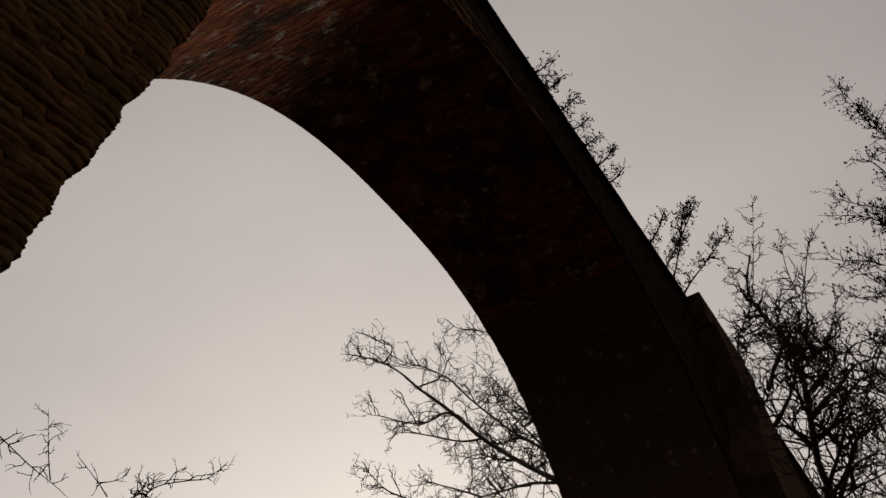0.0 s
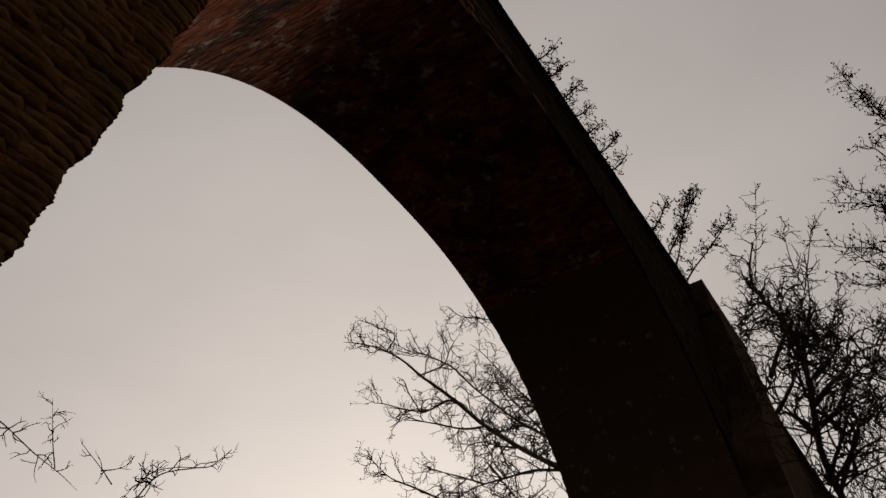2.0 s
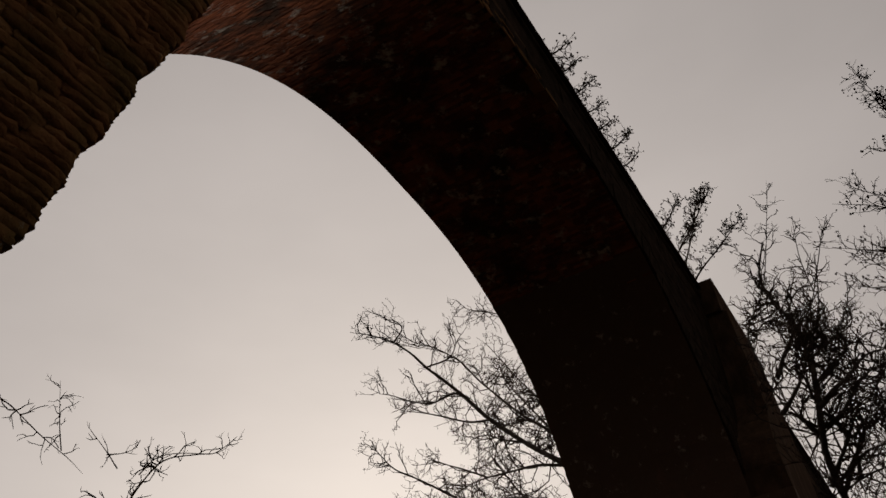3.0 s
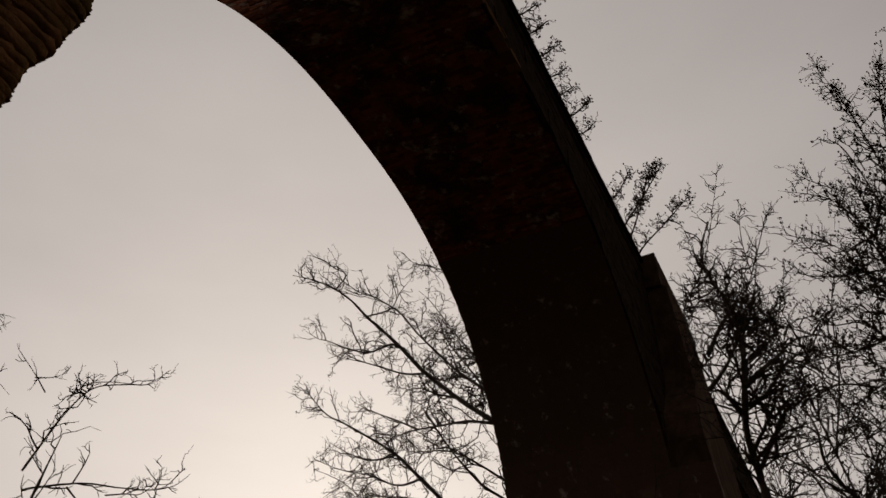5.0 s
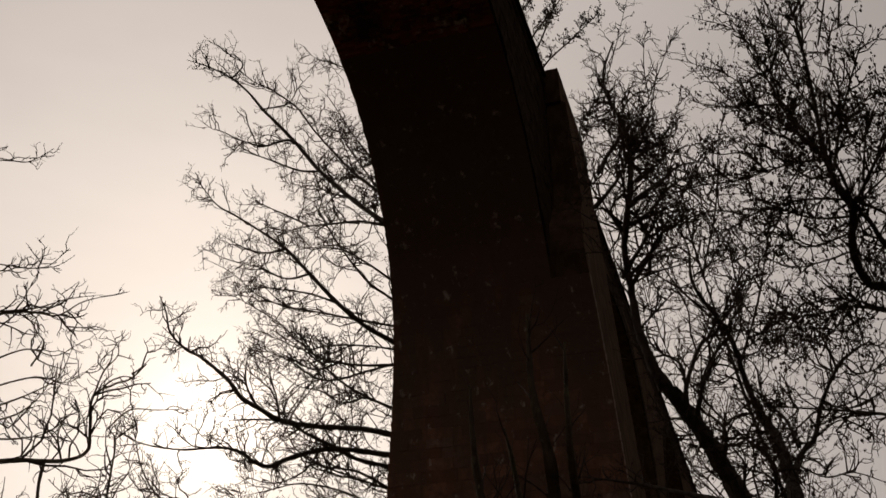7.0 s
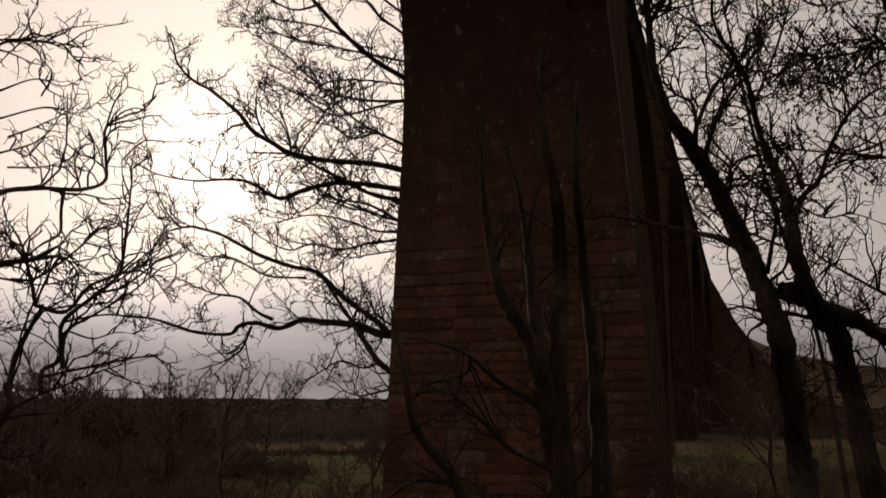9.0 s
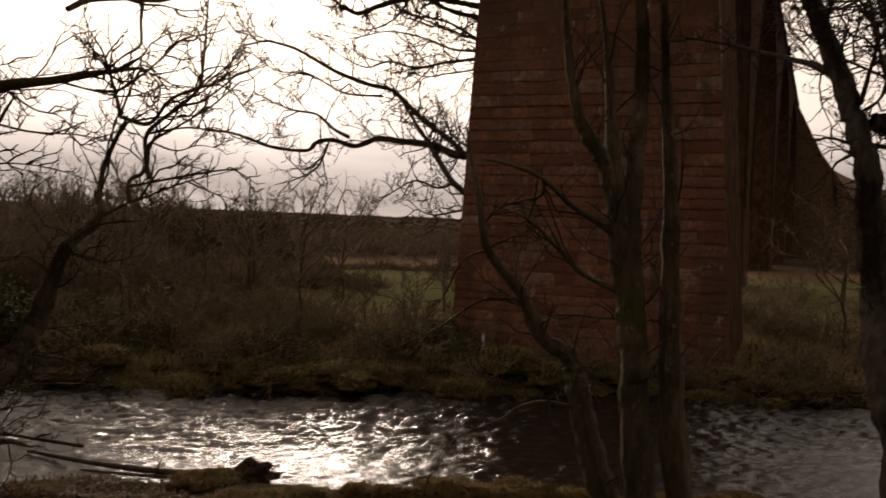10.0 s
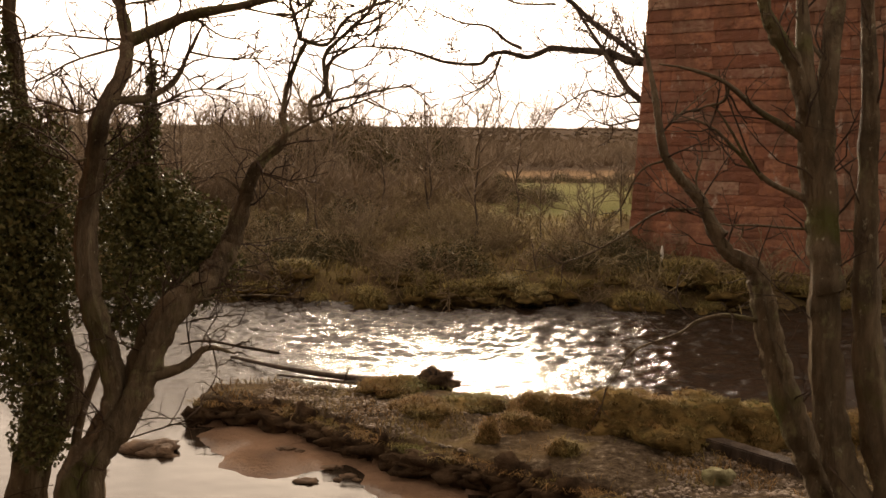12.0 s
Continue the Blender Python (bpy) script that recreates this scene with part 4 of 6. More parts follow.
limb(BANK_FRONT, 0.0146, 0.0075, 21.4, 28.6, 20.4, 30.1, 20, 31.5)
limb(BANK_FRONT, 0.0146, 0.0075, 21.9, 30.6, 23.9, 31.4, 25.4, 32.9, 26.1, 34.4)
limb(BANK_FRONT, 0.0146, 0.0075, 21.1, 19.6, 20.6, 21, 20.1, 22.8, 19.9, 24.6)
limb(BANK_FRONT, 0.0582, 0.0175, 25.7, 9.2, 24.4, 9.9, 23.1, 10.3, 19.7, 11.2, 16.6, 11.8)
limb(BANK_FRONT, 0.032, 0.0201, 27, 7.7, 27.5, 10, 27.8, 11.4)
limb(BANK_FRONT, 0.0233, 0.015, 25.8, 10.3, 26, 11.3, 26.3, 12)
limb(BANK_FRONT, 0.0262, 0.0125, 26.7, 5.4, 25.4, 5.8, 24.5, 5.5)
limb(BANK_FRONT, 0.0233, 0.01, 24.4, 13, 25.9, 13, 27.3, 13.7)
limb(BANK_FRONT, 0.0204, 0.0075, 23.7, 14.4, 22.3, 14.8, 21.9, 13.8)
limb(BANK_FRONT, 0.0204, 0.01, 26.6, 4.8, 25.7, 4.1, 25.8, 2.2)
limb(BANK_FRONT, 0.0146, 0.0063, 18.7, 30.9, 18.6, 33, 20.5, 35.1, 21.6, 37, 23.4, 40.5)
limb(BANK_FRONT, 0.0146, 0.0063, 21, 28.4, 21.7, 31.1, 23.7, 34.1, 25.2, 36.3, 26, 37.5)
limb(BANK_FRONT, 0.0116, 0.005, 21.5, 30.4, 21.2, 33.2, 20.4, 35.5, 19.8, 38)
limb(BANK_FRONT, 0.0116, 0.005, 21.4, 29.1, 23.3, 30.1, 24.6, 31.9, 25.7, 32.7)
limb(BANK_FRONT, 0.0116, 0.005, 23.7, 34.1, 23.7, 36.2, 24.3, 38.6)
limb(BANK_FRONT, 0.0116, 0.005, 19.4, 28, 18.7, 30.2, 18.8, 31.5)
limb(BANK_FRONT, 0.0385, 0.0192, 20.8, 22.9, 22.4, 24.9, 23.2, 25.8, 23.4, 26.9)
limb(BANK_FRONT, 0.0346, 0.0154, 20.3, 23.5, 21.8, 25.3, 22.8, 26.5, 23.5, 27.2)
limb(BANK_FRONT, 0.0346, 0.0192, 19, 28, 20, 28.8, 20.9, 29.7, 21.9, 31.1)
limb(BANK_FRONT, 0.0346, 0.0154, 19.5, 30.1, 20.4, 31.2, 21.4, 32.2, 21.8, 33.7, 22.7, 34.5)
limb(BANK_FRONT, 0.0385, 0.0154, 21.3, 27.8, 22.5, 28.5, 23.8, 29.1, 25.1, 29.8, 26.4, 29.8)
limb(BANK_FRONT, 0.0385, 0.0192, 20.7, 26.4, 20, 27.5, 19.4, 28)
limb(BANK_FRONT, 0.0308, 0.0115, 21.2, 26.7, 22.5, 27.2, 24.1, 28.5, 25.3, 29, 26.4, 28.9)
limb(BANK_FRONT, 0.0308, 0.0115, 22.1, 23.6, 22.5, 25.1, 23.7, 26.2, 25.1, 26.2)
limb(BANK_FRONT, 0.0308, 0.0115, 20.5, 23.4, 22, 24.4, 23.3, 24.9, 24.4, 24.9)
limb(BANK_FRONT, 0.0231, 0.0115, 21.4, 27.5, 22, 26.7, 22.5, 25.7, 23.7, 25.7)
limb(BANK_FRONT, 0.0231, 0.0115, 21.5, 29.2, 22.7, 29.5, 24.1, 30.5, 24.8, 31.8)
tree("bank_tree", "bare dark-trunked tree on the near bank", BANK_FRONT, 12.5, 8,
     [(1.1, 6.2, 0.014), (0.62, 5.8, 0.010), (0.32, 5.5, 0.0074)], wiggle=0.42, buds=(0.35, 0.014), group="near bank trees")
BANK_FORKED = []
limb(BANK_FORKED, 0.1811, 0.0906, 32.9, -11.3, 32.2, -6.8, 31.6, -2.8, 31, 1.1, 30.5, 4.3, 29.8, 5, 29, 7.3, 28.6, 9.3, 28.3, 12.2, 27.8, 13.8, 27.2, 15.2)
limb(BANK_FORKED, 0.0554, 0.014, 27.3, 14.9, 26.9, 16.9, 26.7, 18.3, 26.3, 19.7, 25.2, 21.6, 24.7, 23, 24.8, 24.7, 24.3, 26.5)
limb(BANK_FORKED, 0.0522, 0.0168, 28.7, 10.9, 29.3, 12.1, 30.2, 12.9, 31, 14.8, 32.2, 16.6, 33.3, 17.4, 34.3, 17.8)
limb(BANK_FORKED, 0.0293, 0.0112, 29.3, 12.5, 28.8, 14.1, 27.8, 15.5, 27.7, 17.2, 27.2, 17.9)
limb(BANK_FORKED, 0.0228, 0.0084, 31, 14.8, 32.3, 14.3, 33.7, 14.7, 34.9, 15.2)
limb(BANK_FORKED, 0.0163, 0.0084, 26.7, 18.3, 28, 18.8, 29.2, 20, 29.9, 21.6)
limb(BANK_FORKED, 0.0163, 0.0084, 26.3, 19.7, 27.4, 20.9, 28.3, 22.5, 28.2, 23.9)
limb(BANK_FORKED, 0.0163, 0.0084, 26.7, 17.3, 25.3, 16.5, 24.8, 17.9)
limb(BANK_FORKED, 0.0196, 0.0084, 32.2, 16.6, 31.8, 17.9, 30.6, 18.4, 29.5, 17.9)
limb(BANK_FORKED, 0.0196, 0.0084, 32.6, 16.8, 33.3, 16.1, 35, 16.4)
limb(BANK_FORKED, 0.0163, 0.0084, 30.2, 12.9, 31.9, 13.7, 33.5, 12.5, 34.1, 11.5)
limb(BANK_FORKED, 0.0163, 0.0084, 29, 11.5, 30.4, 10.7, 31.9, 10.8, 33.6, 10)
limb(BANK_FORKED, 0.0163, 0.0084, 27.6, 14.5, 26.3, 14.7, 24.9, 13.8)
limb(BANK_FORKED, 0.0163, 0.0084, 24.7, 23, 26.1, 23.8, 27.1, 25.4, 28, 26.3)
limb(BANK_FORKED, 0.1268, 0.0996, 27.7, 6.7, 28.3, 6.4, 29.8, 5.6, 31.3, 4.9, 32.4, 4.2, 33.4, 3.3, 35.2, 1.4)
limb(BANK_FORKED, 0.0326, 0.014, 27.6, 5.4, 29.2, 5, 29.7, 4.7)
limb(BANK_FORKED, 0.0293, 0.014, 28.4, 9.3, 28, 8, 27.1, 7.1)
limb(BANK_FORKED, 0.0261, 0.0084, 33.6, 5.9, 31.8, 7.1, 30.3, 8.2, 29.5, 8.9)
limb(BANK_FORKED, 0.0196, 0.0084, 30.7, 1.4, 29.9, 2.4, 29, 2.4)
limb(BANK_FORKED, 0.0196, 0.0084, 33.3, 2.3, 32.6, 3.9, 32.2, 5.5, 31.4, 6.5)
tree("bank_tree", "bare forked tree with a thick low limb", BANK_FORKED, 14, 9,
     [(1.25, 5.2, 0.015), (0.7, 5.6, 0.0105), (0.36, 5.2, 0.0078)], wiggle=0.42, buds=(0.25, 0.014), group="near bank trees")
BANK_CROWN = []
limb(BANK_CROWN, 0.0883, 0.0211, 42, -14, 41.5, 0, 39.5, 7.3, 38.6, 14.3, 37.7, 17.9, 36.1, 20.4, 35, 21, 34.6, 22.4, 34.7, 23.7, 35.1, 25.2, 34.5, 27, 34.3, 29.1, 34.4, 31, 34.5, 34.3, 34.3, 36.3)
limb(BANK_CROWN, 0.0245, 0.0084, 37.8, 18.5, 35.8, 19.2, 33.8, 19.9, 32.5, 19.8, 30.6, 19.8, 28.5, 19.7, 27.2, 19.9)
limb(BANK_CROWN, 0.022, 0.0084, 38, 19.1, 35.9, 19.3, 34.2, 20.1, 33, 20.5, 31.4, 20.5, 30, 20.5)
limb(BANK_CROWN, 0.0391, 0.0168, 38.3, 20.3, 36.6, 22.6, 35.9, 24.4, 35.4, 25.2, 35, 26.3)
limb(BANK_CROWN, 0.0171, 0.0063, 39.2, 23.6, 37.1, 24.5, 36.1, 25.3, 34.9, 25.9, 32.6, 26.4, 30.9, 26.4, 29, 26.1, 27.8, 25.6, 26, 25.2, 23.7, 24.9, 22, 23.7, 20.7, 23.5)
limb(BANK_CROWN, 0.0171, 0.0063, 35.2, 25.9, 34.7, 28, 32.8, 28.6, 30.6, 28.5, 28.3, 28.3, 26.5, 28.4, 24.2, 28.2, 22.6, 27.4)
limb(BANK_CROWN, 0.0147, 0.0063, 35, 24.9, 33, 25.2, 31.1, 26.1, 29.3, 27.4, 28.4, 28.6, 26.8, 29.9)
limb(BANK_CROWN, 0.0147, 0.0063, 34.8, 24, 32, 23.7, 30.6, 25.1, 29.3, 25.7, 28, 26.6)
limb(BANK_CROWN, 0.0196, 0.0084, 36.6, 13, 34.6, 13.6, 32.6, 14.1, 30.5, 14.5, 28.3, 14.9, 26.7, 15)
limb(BANK_CROWN, 0.022, 0.0063, 34.9, 25.9, 33.9, 29.2, 32.5, 32.1, 31.3, 35.1, 30.6, 37.2)
limb(BANK_CROWN, 0.022, 0.0063, 34.6, 27.7, 35.6, 30.1, 36.9, 32.4, 38.7, 35.1)
limb(BANK_CROWN, 0.0245, 0.0063, 35.1, 25.2, 36.9, 27.4, 38.2, 28.7, 40.1, 31.5)
limb(BANK_CROWN, 0.0147, 0.0063, 33.9, 29.2, 31.4, 30.7, 29, 33.2, 27.3, 35.5)
limb(BANK_CROWN, 0.0147, 0.0063, 34.4, 28.1, 32.8, 30.4, 31, 32.1, 29.5, 34.1)
limb(BANK_CROWN, 0.0147, 0.0063, 34.4, 29.7, 36, 31.6, 35.9, 33.9, 36.7, 35.7)
limb(BANK_CROWN, 0.0147, 0.0063, 36.1, 26.7, 37.2, 29.7, 39.1, 31.8)
limb(BANK_CROWN, 0.0147, 0.0063, 34.4, 31, 33.2, 33.6, 32.3, 35.8, 32.3, 37.4)
limb(BANK_CROWN, 0.0147, 0.0063, 34.6, 23, 32.8, 22.7, 30.8, 22.7, 29.3, 23.7)
limb(BANK_CROWN, 0.0147, 0.0042, 34.4, 31, 36.5, 30.8, 38.3, 31.3)
limb(BANK_CROWN, 0.0147, 0.0042, 32.9, 30.7, 32, 33.2, 32.9, 35.3, 34.5, 36.9)
limb(BANK_CROWN, 0.0147, 0.0042, 34.9, 27.3, 32.9, 27.7, 31.2, 29.7, 29.5, 30.4, 27.8, 31.4)
limb(BANK_CROWN, 0.0147, 0.0042, 36.1, 29.3, 35.6, 31.4, 34.5, 32.7, 33.9, 34.8)
limb(BANK_CROWN, 0.0147, 0.0042, 36.2, 26, 37.7, 26.9, 39.2, 28.5)
limb(BANK_CROWN, 0.0147, 0.0042, 30.6, 28.5, 29.4, 29.8, 27.6, 30.1, 26.3, 31.3)
limb(BANK_CROWN, 0.0147, 0.0042, 28.3, 28.3, 27.1, 29.5, 26, 30, 24.3, 31)
limb(BANK_CROWN, 0.0147, 0.0042, 29, 26.1, 27.3, 26.7, 25.5, 26.7, 23.9, 26.2)
limb(BANK_CROWN, 0.0122, 0.0042, 31.1, 26.1, 29.8, 24.6, 28, 24.2, 26.2, 24.5)
limb(BANK_CROWN, 0.0122, 0.0042, 32.6, 26.4, 31.5, 24.6, 30, 23.9, 28.7, 22.8)
limb(BANK_CROWN, 0.0122, 0.0042, 34.4, 26.9, 33.1, 25.7, 32.5, 24.1, 31.1, 22.7)
limb(BANK_CROWN, 0.0122, 0.0042, 33.8, 19.9, 32.6, 18.8, 30.9, 18.1, 29.9, 16.5)
limb(BANK_CROWN, 0.0122, 0.0042, 30.6, 19.8, 29.3, 18.6, 28.4, 17.4)
limb(BANK_CROWN, 0.0122, 0.0042, 37.1, 24.5, 35.8, 22.8, 36.1, 21.4)
limb(BANK_CROWN, 0.0122, 0.0042, 31.4, 30.9, 29.7, 34.2, 26, 36.1)
limb(BANK_CROWN, 0.0122, 0.0042, 32.8, 32.6, 30.6, 36.7, 27.2, 38.4)
limb(BANK_CROWN, 0.0122, 0.0042, 33.6, 33.7, 32.5, 39.2, 31, 40.5)
limb(BANK_CROWN, 0.0122, 0.0042, 34.6, 35.1, 33.8, 41.2, 32.8, 44.5)
limb(BANK_CROWN, 0.0122, 0.0042, 34.6, 35.1, 35.8, 40.6, 37.1, 43.2)
limb(BANK_CROWN, 0.0122, 0.0042, 38.4, 38.3, 38.8, 41.5, 37, 41.8, 35.6, 42.2)
limb(BANK_CROWN, 0.0122, 0.0042, 35.5, 34.8, 37.3, 38.6, 39.2, 42.8)
limb(BANK_CROWN, 0.0122, 0.0042, 31.9, 32.2, 28.4, 32.8, 26, 33.7)
limb(BANK_CROWN, 0.0122, 0.0042, 37, 35.4, 38.3, 39, 39.5, 42.6, 38.5, 44.4)
limb(BANK_CROWN, 0.0073, 0.0025, 33.8, 40.6, 33.3, 42.1, 32.8, 43.8)
limb(BANK_CROWN, 0.0073, 0.0025, 31.4, 37.1, 29.7, 38.2, 28.1, 39.6)
limb(BANK_CROWN, 0.0073, 0.0025, 33.2, 37.8, 32.9, 39.3, 32.1, 40.1)
tree("bank_tree", "dense bare crown of a tree hung with dark catkins", BANK_CROWN, 10.5, 12,
     [(0.95, 11.5, 0.0112), (0.55, 7.8, 0.0084), (0.3, 6.5, 0.0068)], buds=(0.6, 0.0155), lift=0.2, wiggle=0.34, group="near bank trees")
RIGHT_BACK = [
    (0.06, 0.015, [(30.5, -6), (29.5, 4), (27.5, 12), (26, 20), (25, 26), (24.2, 31)]),
    (0.03, 0.009, [(27.5, 12), (24.5, 15.5), (22.5, 19), (21.5, 24)]),
    (0.03, 0.009, [(26.5, 17), (28.5, 21), (30, 25), (31.5, 28)]),
    (0.026, 0.008, [(26, 20), (23.5, 23), (21.8, 27), (20.8, 31)]),
    (0.026, 0.008, [(25.4, 23), (27, 27), (28, 31), (29.5, 34)]),
    (0.026, 0.008, [(28.4, 9), (25.5, 10.5), (23.8, 12), (22.8, 15)]),
]
tree("bank_tree", "bare tree behind the forked bank trees", RIGHT_BACK, 19, 13,
     [(2.0, 3.0, 0.02), (1.1, 4.0, 0.0125), (0.5, 4.4, 0.009)], buds=(0.3, 0.018), wiggle=0.42, group="near bank trees")
LEANING = []
limb(LEANING, 0.1346, 0.0289, 15.8, -21.6, 14.7, -18.7, 13.7, -16.7, 12.6, -14, 11.9, -11.4, 11.3, -8.9, 10.8, -7.7, 9.5, -7, 8.5, -5.7, 8.1, -4.3, 7.4, -3.4)
limb(LEANING, 0.0673, 0.0144, 9.1, -6, 8.5, -5.4, 7.6, -3.7, 6.4, -2.4, 5.5, -1, 5.1, 0.9, 4.7, 3.1, 4.3, 4.8, 4.1, 6.2)
limb(LEANING, 0.013, 0.0064, 16.9, -5.3, 13.1, -5.3, 11, -5.2, 9.1, -5.2, 7.5, -4.7, 5.8, -4.2)
limb(LEANING, 0.013, 0.0056, 7.5, -4.3, 5.2, -4.6, 2.9, -6.2, 0.9, -7.3, -1.5, -8.1, -3.6, -8.8)
limb(LEANING, 0.0205, 0.0064, 11.2, -10.8, 9.3, -10.6, 7.7, -11.1, 6.8, -11.8, 4.1, -13, 3.1, -14.4, 2.3, -15.5)
limb(LEANING, 0.0075, 0.0032, 10.2, -5.3, 10.1, -5.9, 9.5, -6.6)
limb(LEANING, 0.013, 0.0048, 8.1, -4.3, 7.4, -2.7, 7.7, -1, 7.3, 0.3)
limb(LEANING, 0.0112, 0.0048, 5.6, -1.4, 4.1, -2.1, 2.9, -4.5, 1.9, -5.2)
limb(LEANING, 0.0093, 0.0032, 10.8, -7.7, 12.1, -9.5, 13.1, -10.7)
limb(LEANING, 0.0112, 0.0048, 5.1, -0, 6.3, 1.3, 8.5, 3.3)
tree("waterside_tree", "bare lichened tree leaning across the red pier", LEANING, 8.0, 14,
     [(0.9, 4.2, 0.009), (0.5, 5.0, 0.005), (0.25, 5.0, 0.0038)], BARK_NEAR, lift=0.1, depth=0.05)
TWIN = []
limb(TWIN, 0.1475, 0.0183, 17.2, -21.4, 16.2, -18.5, 15.4, -15.2, 14.9, -10.5, 14.8, -5.7, 14.4, -0.9, 14.5, 3.8, 14.7, 8.4, 14.6, 12.8, 13.8, 17.1, 13.8, 21.8)
limb(TWIN, 0.1475, 0.0183, 19.5, -20.9, 18.1, -16.4, 17.3, -10.3, 16.9, -4, 16.7, 2.2, 16.2, 8.3, 15.9, 14.1, 16.1, 19.9)
limb(TWIN, 0.0159, 0.0061, 14.5, 3.8, 13.2, 5.7, 12.3, 7.3)
limb(TWIN, 0.1131, 0.0152, 15.2, -8.9, 14.7, -6.3, 14.5, -4.2, 13.9, -1.9, 13.5, 1.7, 12.6, 4.3, 11.6, 5.9, 10.9, 7.4, 10.3, 10.3, 9.9, 14, 9.8, 17.6)
limb(TWIN, 0.0836, 0.0122, 13.5, 1.5, 13.2, 4.3, 12.9, 7.3, 12.6, 10.8, 11.9, 14.9)
limb(TWIN, 0.0407, 0.0091, 15, -5, 14.1, -1.8, 13.1, 0, 10.8, 1.5, 8.8, 3.2, 6.7, 4, 5, 4.3)
limb(TWIN, 0.0319, 0.0076, 15.3, -4.4, 13.2, -3.4, 11.5, -2.6, 9.8, -1, 8.1, 0.6, 5.9, 1.4)
limb(TWIN, 0.0177, 0.0046, 11.2, -2.5, 10.2, -1.2, 9.2, 0.5, 8.2, 1.8, 7.2, 1.5)
limb(TWIN, 0.0177, 0.0046, 9.1, 3.1, 8.8, 2.1, 7.8, 1.8, 7, 1.5)
tree("waterside_tree", "pair of rough grey trunks rising from one root", TWIN, 7.6, 15,
     [(0.9, 3.0, 0.009), (0.5, 4.0, 0.005), (0.25, 4.0, 0.0038)], BARK_NEAR, lift=0.15, depth=0.03)


# saplings rooted in the deck behind the parapet
def deck_sapling(a, height, lean, seed):
    rng = np.random.default_rng(seed)
    t = thing("sapling", "leafless sapling growing on the viaduct deck", "sapling", "saplings on the deck")
    base = np.array(br(a, FACE - 0.52, TOP - 1.2))
    up = np.array(V) * lean
    path = spline([base, base + up * 0.4 + [0, 0, 1.2], base + up * 0.9 + [0.1, 0, 1.2 + height * 0.5], base + up * 1.5 + [0, 0.1, 1.2 + height]], 5)
    tb = Tubes()
    tb.add(path, np.linspace(0.04, 0.015, len(path)), 5)
    tb.make("stem", TWIG, t)
    cr = Tubes()
    sprout(cr, rng, path, 0.04, 0.015, [(0.8, 11, 0.016), (0.42, 8, 0.012), (0.2, 8, 0.010)], 0.2, 0.55, (0.8, 0.027), 0.3)
    tagged(cr.make("crown", TWIG, t, "twiggy crown"), kind="stuff")


for a, hgt, lean, seed in ((14.2, 0.35, 0.7, 21), (14.9, 0.45, 0.75, 22), (15.7, 0.4, 0.75, 23), (16.5, 0.35, 0.75, 20), (17.2, 0.3, 0.7, 19), (18.2, 0.6, 0.8, 24), (19.0, 0.5, 0.75, 25), (22.3, 1.2, 0.9, 26), (23.4, 1.9, 1.5, 28), (24.4, 2.6, 1.1, 27), (24.9, 1.5, 1.8, 29)):
    deck_sapling(a, hgt * 1.15, lean, seed)
# ---- courses of stone on the viaduct ----
def stone_mesh(seed, rock, material):
    """A unit block: length x, depth y (front at 0), height z, with a rough dressed front."""
    rng = np.random.default_rng(seed)
    nx, nz = 5, 4
    v, f = [], []
    for j in range(nz + 1):
        for i in range(nx + 1):
            edge = i in (0, nx) or j in (0, nz)
            y = 0.5 - rock * (rng.uniform(0.0, 0.45) if edge and rock > 0.3 else 0 if edge else rng.uniform(0.35, 1.0))
            x = i / nx + (0 if i in (0, nx) else rng.uniform(-0.06, 0.06))
            z = j / nz + (0 if j in (0, nz) else rng.uniform(-0.07, 0.07))
            if edge:
                x += rng.uniform(-0.012, 0.012)
                z += rng.uniform(-0.03, 0.03)
            v.append((x, y, z))
    w = nx + 1
    for j in range(nz):
        for i in range(nx):
            a = j * w + i
            f.append((a, a + 1, a + w + 1, a + w))
    base = len(v)
    v += [(0, 1, 0), (1, 1, 0), (1, 1, 1), (0, 1, 1)]
    f += [tuple([base, base + 1] + [i for i in range(nx, -1, -1)]), tuple([base + 2, base + 3] + [nz * w + i for i in range(nx + 1)]),
          tuple([base + 3, base] + [j * w for j in range(nz + 1)]), tuple([base + 1, base + 2] + [j * w + nx for j in range(nz, -1, -1)])]
    me = bpy.data.meshes.new("stone")
    me.from_pydata(v, [], f)
    if rock > 0.3:
        me.shade_smooth()
    me.materials.append(material)
    return me


ROCK_FACED = [stone_mesh(100 + i, 0.4, OLIVE_BROWN) for i in range(7)]
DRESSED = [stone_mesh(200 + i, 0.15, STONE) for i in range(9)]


def lay_stone(parent, meshes, rng, origin, along, inward, up, length, depth, height):
    ob = new("stone", meshes[int(rng.integers(len(meshes)))])
    ob.parent = parent
    m = Matrix((along * length, inward * depth, up * height)).transposed().to_4x4()
    m.translation = origin
    ob.matrix_basis = m


def course_list(rng, z0, z1, h):
    z, out = z0, []
    while z < z1:
        k = h * rng.uniform(0.85, 1.15)
        out.append((z, k))
        z += k
    return out


def stones_in_course(rng, s0, s1, mean):
    s, out = s0, []
    while s < s1 - 0.05:
        ln = mean * rng.uniform(0.6, 1.45)
        if s + ln > s1 - 0.25:
            ln = s1 - s
        out.append((s, ln))
        s += ln
    return out


UP = Vector((0, 0, 1))


